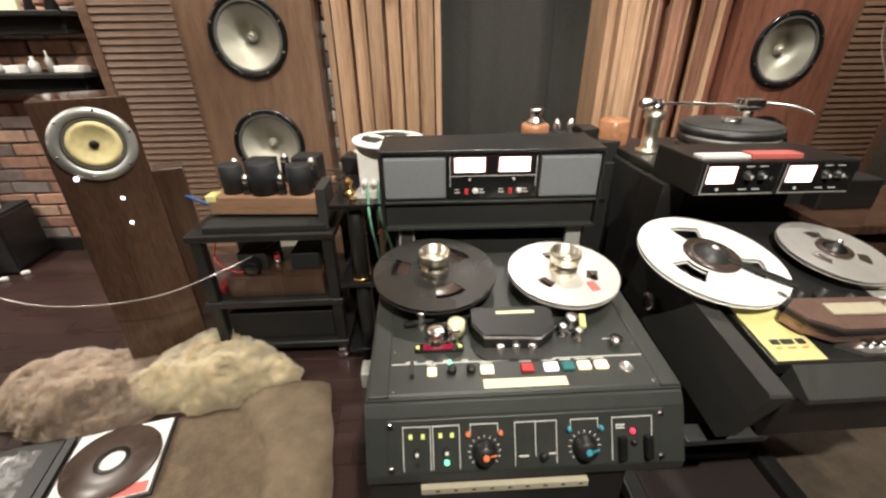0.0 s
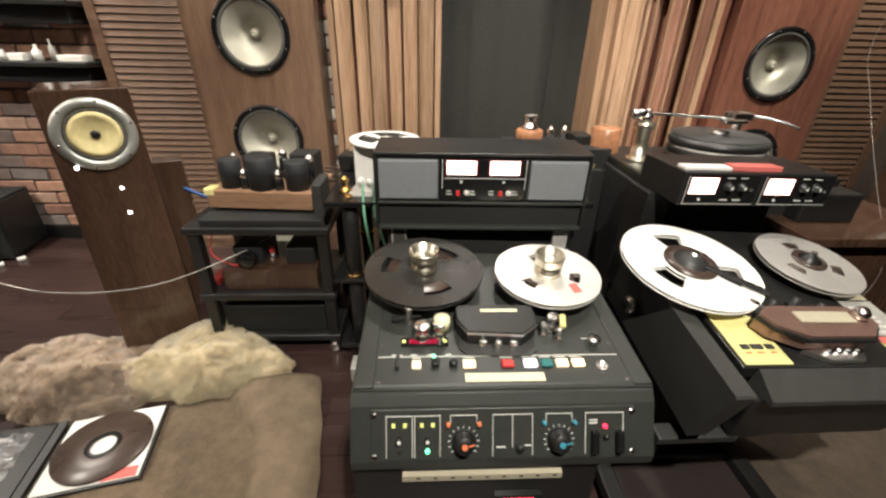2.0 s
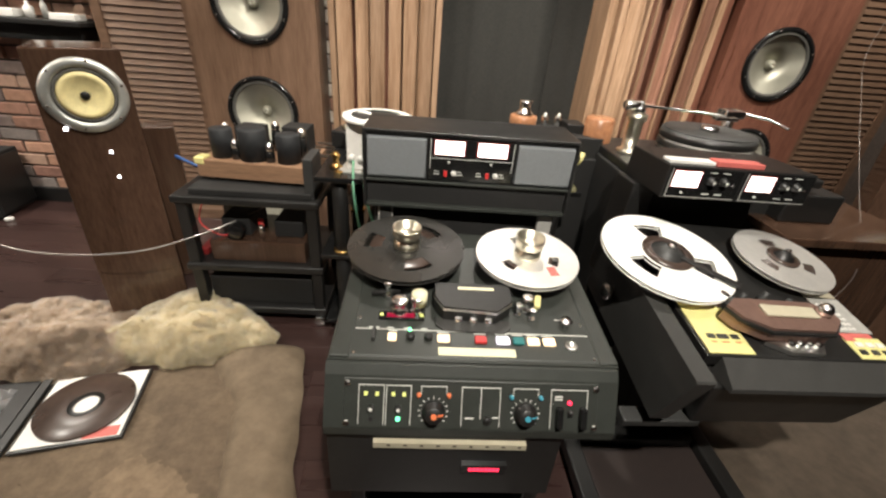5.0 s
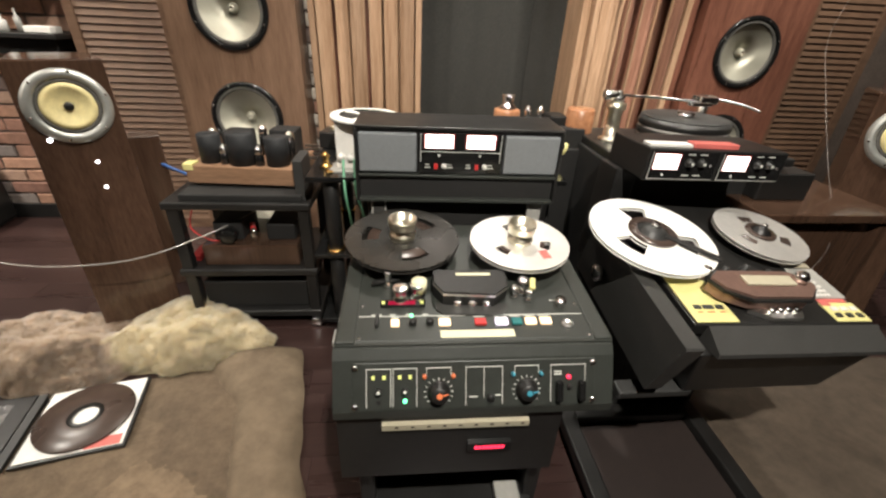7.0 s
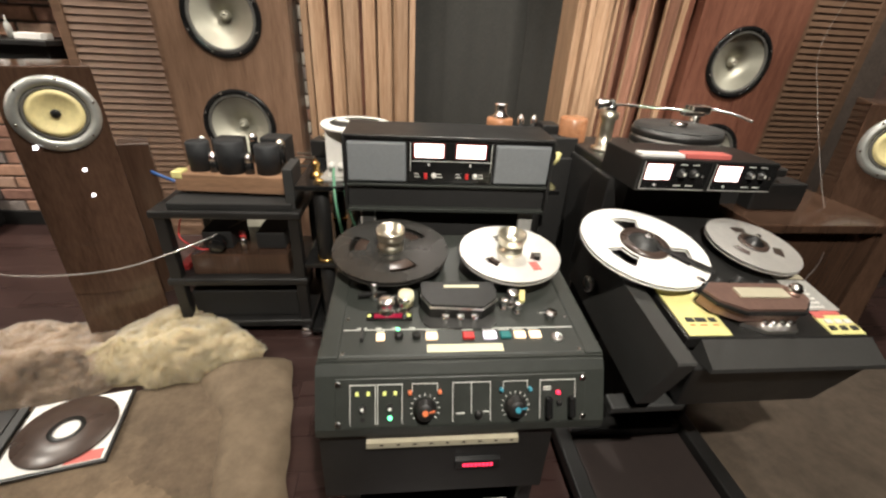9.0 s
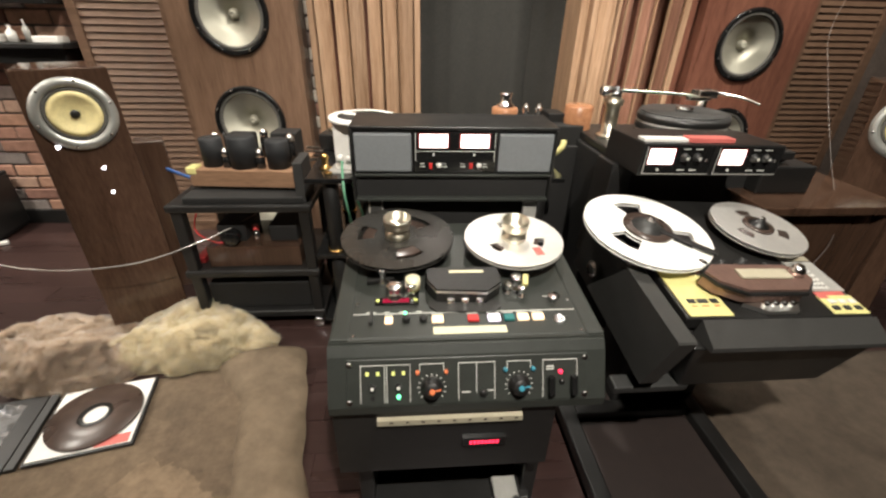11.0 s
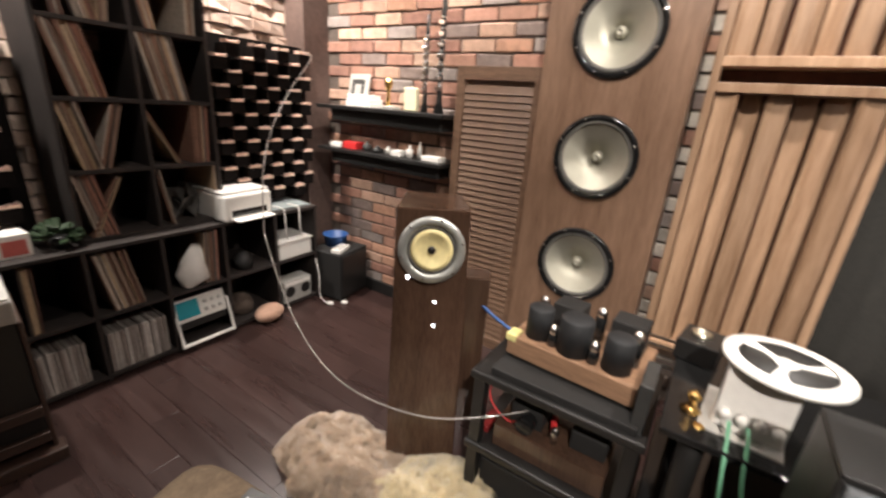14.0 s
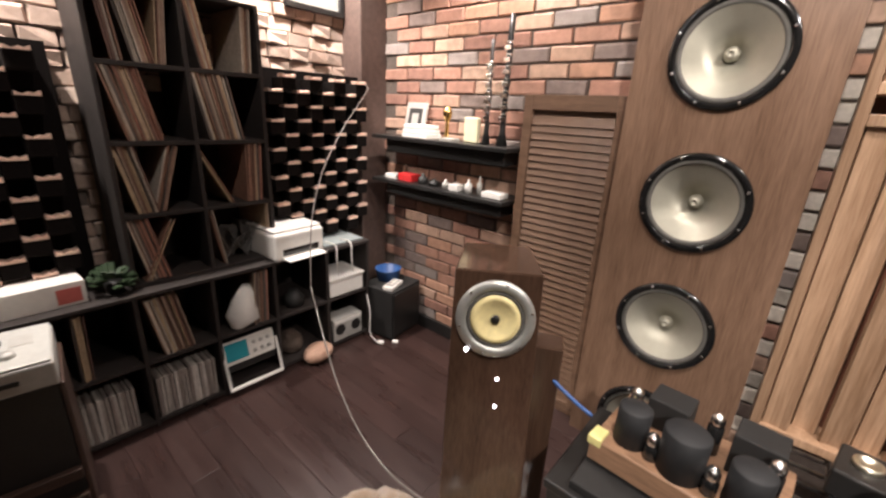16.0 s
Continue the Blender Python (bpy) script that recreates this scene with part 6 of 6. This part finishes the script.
for n in range(4):
    part("transport_key", B(0.180, 0.204, -0.32 + n * 0.055, -0.282 + n * 0.055, 0.093, 0.100, 0.002), WHITE, rv)
part("brand_plate", B(-0.02, 0.06, 0.10, 0.16, 0.093, 0.0945), GREYBOX, rv)
pf = thing("framed_picture", "dark-framed pale picture hanging on the stone wall", "picture")
for bar_box in (B(-2.868, -2.835, 1.845, 2.225, 1.955, 1.985, 0.003), B(-2.868, -2.835, 1.845, 2.225, 2.40, 2.43, 0.003), B(-2.868, -2.835, 1.845, 1.875, 1.985, 2.40, 0.003), B(-2.868, -2.835, 2.195, 2.225, 1.985, 2.40, 0.003)):
    part("frame_bar", bar_box, BLACK, pf)
part("sheet", B(-2.868, -2.852, 1.875, 2.195, 1.985, 2.40), GREYBOX, pf)
bxs = thing("white_box", "white cardboard box with an orange-red label", "box", pose(-2.655, 0.585, 0.660, 0, 0, 3))
part("body", B(-0.10, 0.13, -0.13, 0.14, 0.0, 0.095, 0.003), PAPER, bxs)
part("label", B(0.1301, 0.1312, 0.05, 0.125, 0.012, 0.072), REDCARD, bxs)
solid("red_pot", L([(0, 0), (0.035, 0), (0.045, 0.045), (0.038, 0.05), (0.03, 0.008), (0, 0.008)], 24), RED, "small red dish on the recorder", "dish", pose(-2.40, 0.10, 0.652))
bm = bmesh.new()
for k in range(60):
    d = Vector((srnd.uniform(-1, 1), srnd.uniform(-1, 1), srnd.uniform(0, 1))).normalized()
    m = Matrix.Translation(d * 0.05) @ d.to_track_quat("Z", "Y").to_matrix().to_4x4()
    prism(bm, [(-0.012, -0.002), (0.012, -0.002), (0.008, 0.002), (-0.008, 0.002)], 0.0, 0.04, m)
solid("small_plant", bm, PLANTLEAF, "small dark green plant on the cabinet", "plant", pose(-2.57, 0.825, 0.70))
solid("plant_pot", L([(0, 0), (0.03, 0), (0.035, 0.05), (0, 0.05)], 20), BLACK, "black plant pot on the cabinet", "pot", pose(-2.57, 0.825, 0.660))

# ---- shelves on the brick wall ----
for z in (1.275, 1.010):
    ws = thing("wall_shelf", "black wall shelf with small ornaments", "shelf", group="shelves on the brick wall")
    part("board", B(-2.60, -1.600, 2.24, 2.438, z, z + 0.022, 0.003), BLACK, ws)
    part("bracket", B(-2.53, -1.65, 2.30, 2.438, z - 0.075, z, 0.004), MATTE, ws)
fr = thing("picture_frame", "grey framed picture leaning on the brick wall", "picture", pose(-2.37, 2.375, 1.298, -12, 0, 0))
part("frame", B(-0.085, 0.085, -0.008, 0.008, 0.0, 0.20, 0.004), GREYBOX, fr)
part("mat_board", B(-0.055, 0.055, -0.0095, -0.008, 0.035, 0.165), DARKGREY, fr)
part("image", B(-0.028, 0.028, -0.0105, -0.0095, 0.07, 0.135), GREYBOX, fr)
bo = thing("book_stack", "stack of white books on the wall shelf", "books", pose(-2.25, 2.32, 1.298))
for n in range(3):
    part("book", B(-0.10 + 0.008 * n, 0.10 - 0.012 * n, -0.06, 0.07, 0.025 * n, 0.025 * n + 0.023, 0.003), PAPER, bo)
solid("yellow_ornament", L([(0, 0), (0.022, 0), (0.012, 0.015), (0.010, 0.10), (0.022, 0.125), (0.026, 0.15), (0.016, 0.175), (0, 0.18)], 20), GOLD, "small yellow-topped ornament on the wall shelf", "ornament", pose(-2.06, 2.33, 1.298))
solid("wooden_ornament", B(-0.045, 0.045, -0.015, 0.015, 0.0, 0.13, 0.006), CREAM, "small pale wooden block ornament", "ornament", pose(-1.90, 2.35, 1.2985))
for x, h, r in ((-1.80, 0.50, 0.011), (-1.70, 0.60, 0.014)):
    cl = thing("clarinet", "upright black clarinet with bright keys on a stand", "clarinet", pose(x, 2.34, 1.298), group="clarinets")
    part("body", L([(0, 0.0), (r * 2.2, 0.0), (r * 1.1, 0.07), (r, 0.10), (r, h * 0.48), (r * 1.3, h * 0.49), (r * 1.3, h * 0.53), (r, h * 0.54), (r, h * 0.84), (r * 0.7, h), (0, h)], 18), BLACK, cl)
    for k in range(7):
        z = 0.12 + k * (h - 0.22) / 7
        part("key", B(-r - 0.004, r + 0.004, -r - 0.006, -r, z, z + 0.022, 0.002), CHROME, cl)
        part("ring", L([(r, z + 0.03), (r + 0.003, z + 0.032), (r + 0.003, z + 0.038), (r, z + 0.04)], 16), CHROME, cl)
solid("shelf_tray", B(-0.20, 0.16, -0.07, 0.06, 0.0, 0.018, 0.004), GREYBOX, "flat tray on the wall shelf", "tray", pose(-1.99, 2.28, 1.2975) @ pose(0, 0, 0) @ Matrix.Diagonal((0.25, 0.5, 1, 1)))
for n, (x, w, h, material) in enumerate(((-2.47, 0.05, 0.03, WHITE), (-2.34, 0.06, 0.045, RED), (-2.22, 0.04, 0.06, DARKGREY), (-2.13, 0.05, 0.04, BLACK), (-2.04, 0.03, 0.05, GREYBOX), (-1.955, 0.035, 0.035, WHITE), (-1.875, 0.03, 0.075, WHITE), (-1.80, 0.02, 0.10, GREYBOX), (-1.70, 0.06, 0.03, PAPER))):
    if n in (0, 1, 5, 8):
        solid("small_box", B(-w, w, -0.04, 0.04, 0, h, 0.004), material, "small box on the wall shelf", "box", pose(x, 2.32, 1.0325), group="small things on the wall shelf")
    else:
        solid("small_bottle", L([(0, 0), (w * 0.7, 0), (w * 0.7, h * 0.6), (w * 0.25, h * 0.75), (w * 0.25, h), (0, h)], 18), material, "small bottle on the wall shelf", "bottle", pose(x, 2.32, 1.0325), group="small things on the wall shelf")

# ---- pieces of floor and walls ----
rnd = random.Random(11)
planks = {}
for w in range(3):
    planks[w] = mesh_of("plank", B(0, (0.72, 0.9, 1.08)[w], 0.0004, 0.1196, -0.012, 0.0, 0.0008, 1), PLANK)
floor = bpy.data.objects["floor"]
y = -0.6
while y < 2.45:
    x = WL - rnd.uniform(0, 0.7)
    while x < 2.2:
        w = rnd.randrange(3)
        ob = new("plank", planks[w])
        ob.parent = floor
        ob.matrix_basis = pose(x, y, rnd.uniform(-0.0006, 0))
        x += (0.72, 0.9, 1.08)[w] + 0.0006
    y += 0.12

bricks = []
for k in range(4):
    bm = B(-0.101, 0.101, -0.012, 0.014, -0.031, 0.031, 0.005, 1)
    for v in bm.verts:
        v.co += Vector((rnd.uniform(-1, 1) * 0.003, rnd.uniform(-1, 1) * 0.0025, rnd.uniform(-1, 1) * 0.0025))
    bricks.append(mesh_of("brick", bm, BRICK))
pale = mesh_of("brick", B(-0.101, 0.101, -0.012, 0.014, -0.031, 0.031, 0.005, 1), WHITEBRICK)
halves = mesh_of("brick", B(-0.047, 0.047, -0.012, 0.014, -0.031, 0.031, 0.005, 1), BRICK)
row = 0
z = 0.04
while z < 2.25:
    x = -2.70 + (0.105 if row % 2 else 0.0)
    while x < -0.38:
        if x < -1.02 or x > -0.66:
            if not (x > -1.42 and x < -0.7 and z < 1.45):
                # paler bricks in three of five rows right of x -0.66
                ob = new("brick", pale if x > -0.66 and row % 5 in (0, 1, 3) else bricks[rnd.randrange(4)])
                ob.parent = wall_back
                ob.matrix_basis = pose(x + 0.1, WB + rnd.uniform(-0.004, 0.002), z, rnd.uniform(-0.8, 0.8), rnd.uniform(-0.7, 0.7), rnd.uniform(-1, 1))
        x += 0.212
    z += 0.0735
    row += 1

stones = []
for k in range(5):
    w, h = rnd.uniform(0.045, 0.105), 0.034
    bm = B(-0.02, 0.03, -w, w, -h, h, 0.008, 1)
    for v in bm.verts:
        v.co += Vector((rnd.uniform(-1, 1) * 0.008, rnd.uniform(-1, 1) * 0.005, rnd.uniform(-1, 1) * 0.004))
    stones.append((w, mesh_of("stone", bm, STONE)))
z = 0.72
while z < 2.3:
    y = -0.45 + rnd.uniform(-0.1, 0.1)
    while y < 2.2:
        w, me = stones[rnd.randrange(5)]
        if z > 1.45 or 0.78 < y + w < 0.96:
            ob = new("stone", me)
            ob.parent = wall_left
            ob.matrix_basis = pose(WL + rnd.uniform(-0.014, 0.014), y + w, z, 0, 0, rnd.uniform(-2, 2))
        y += 2 * w + 0.003
    z += 0.0715
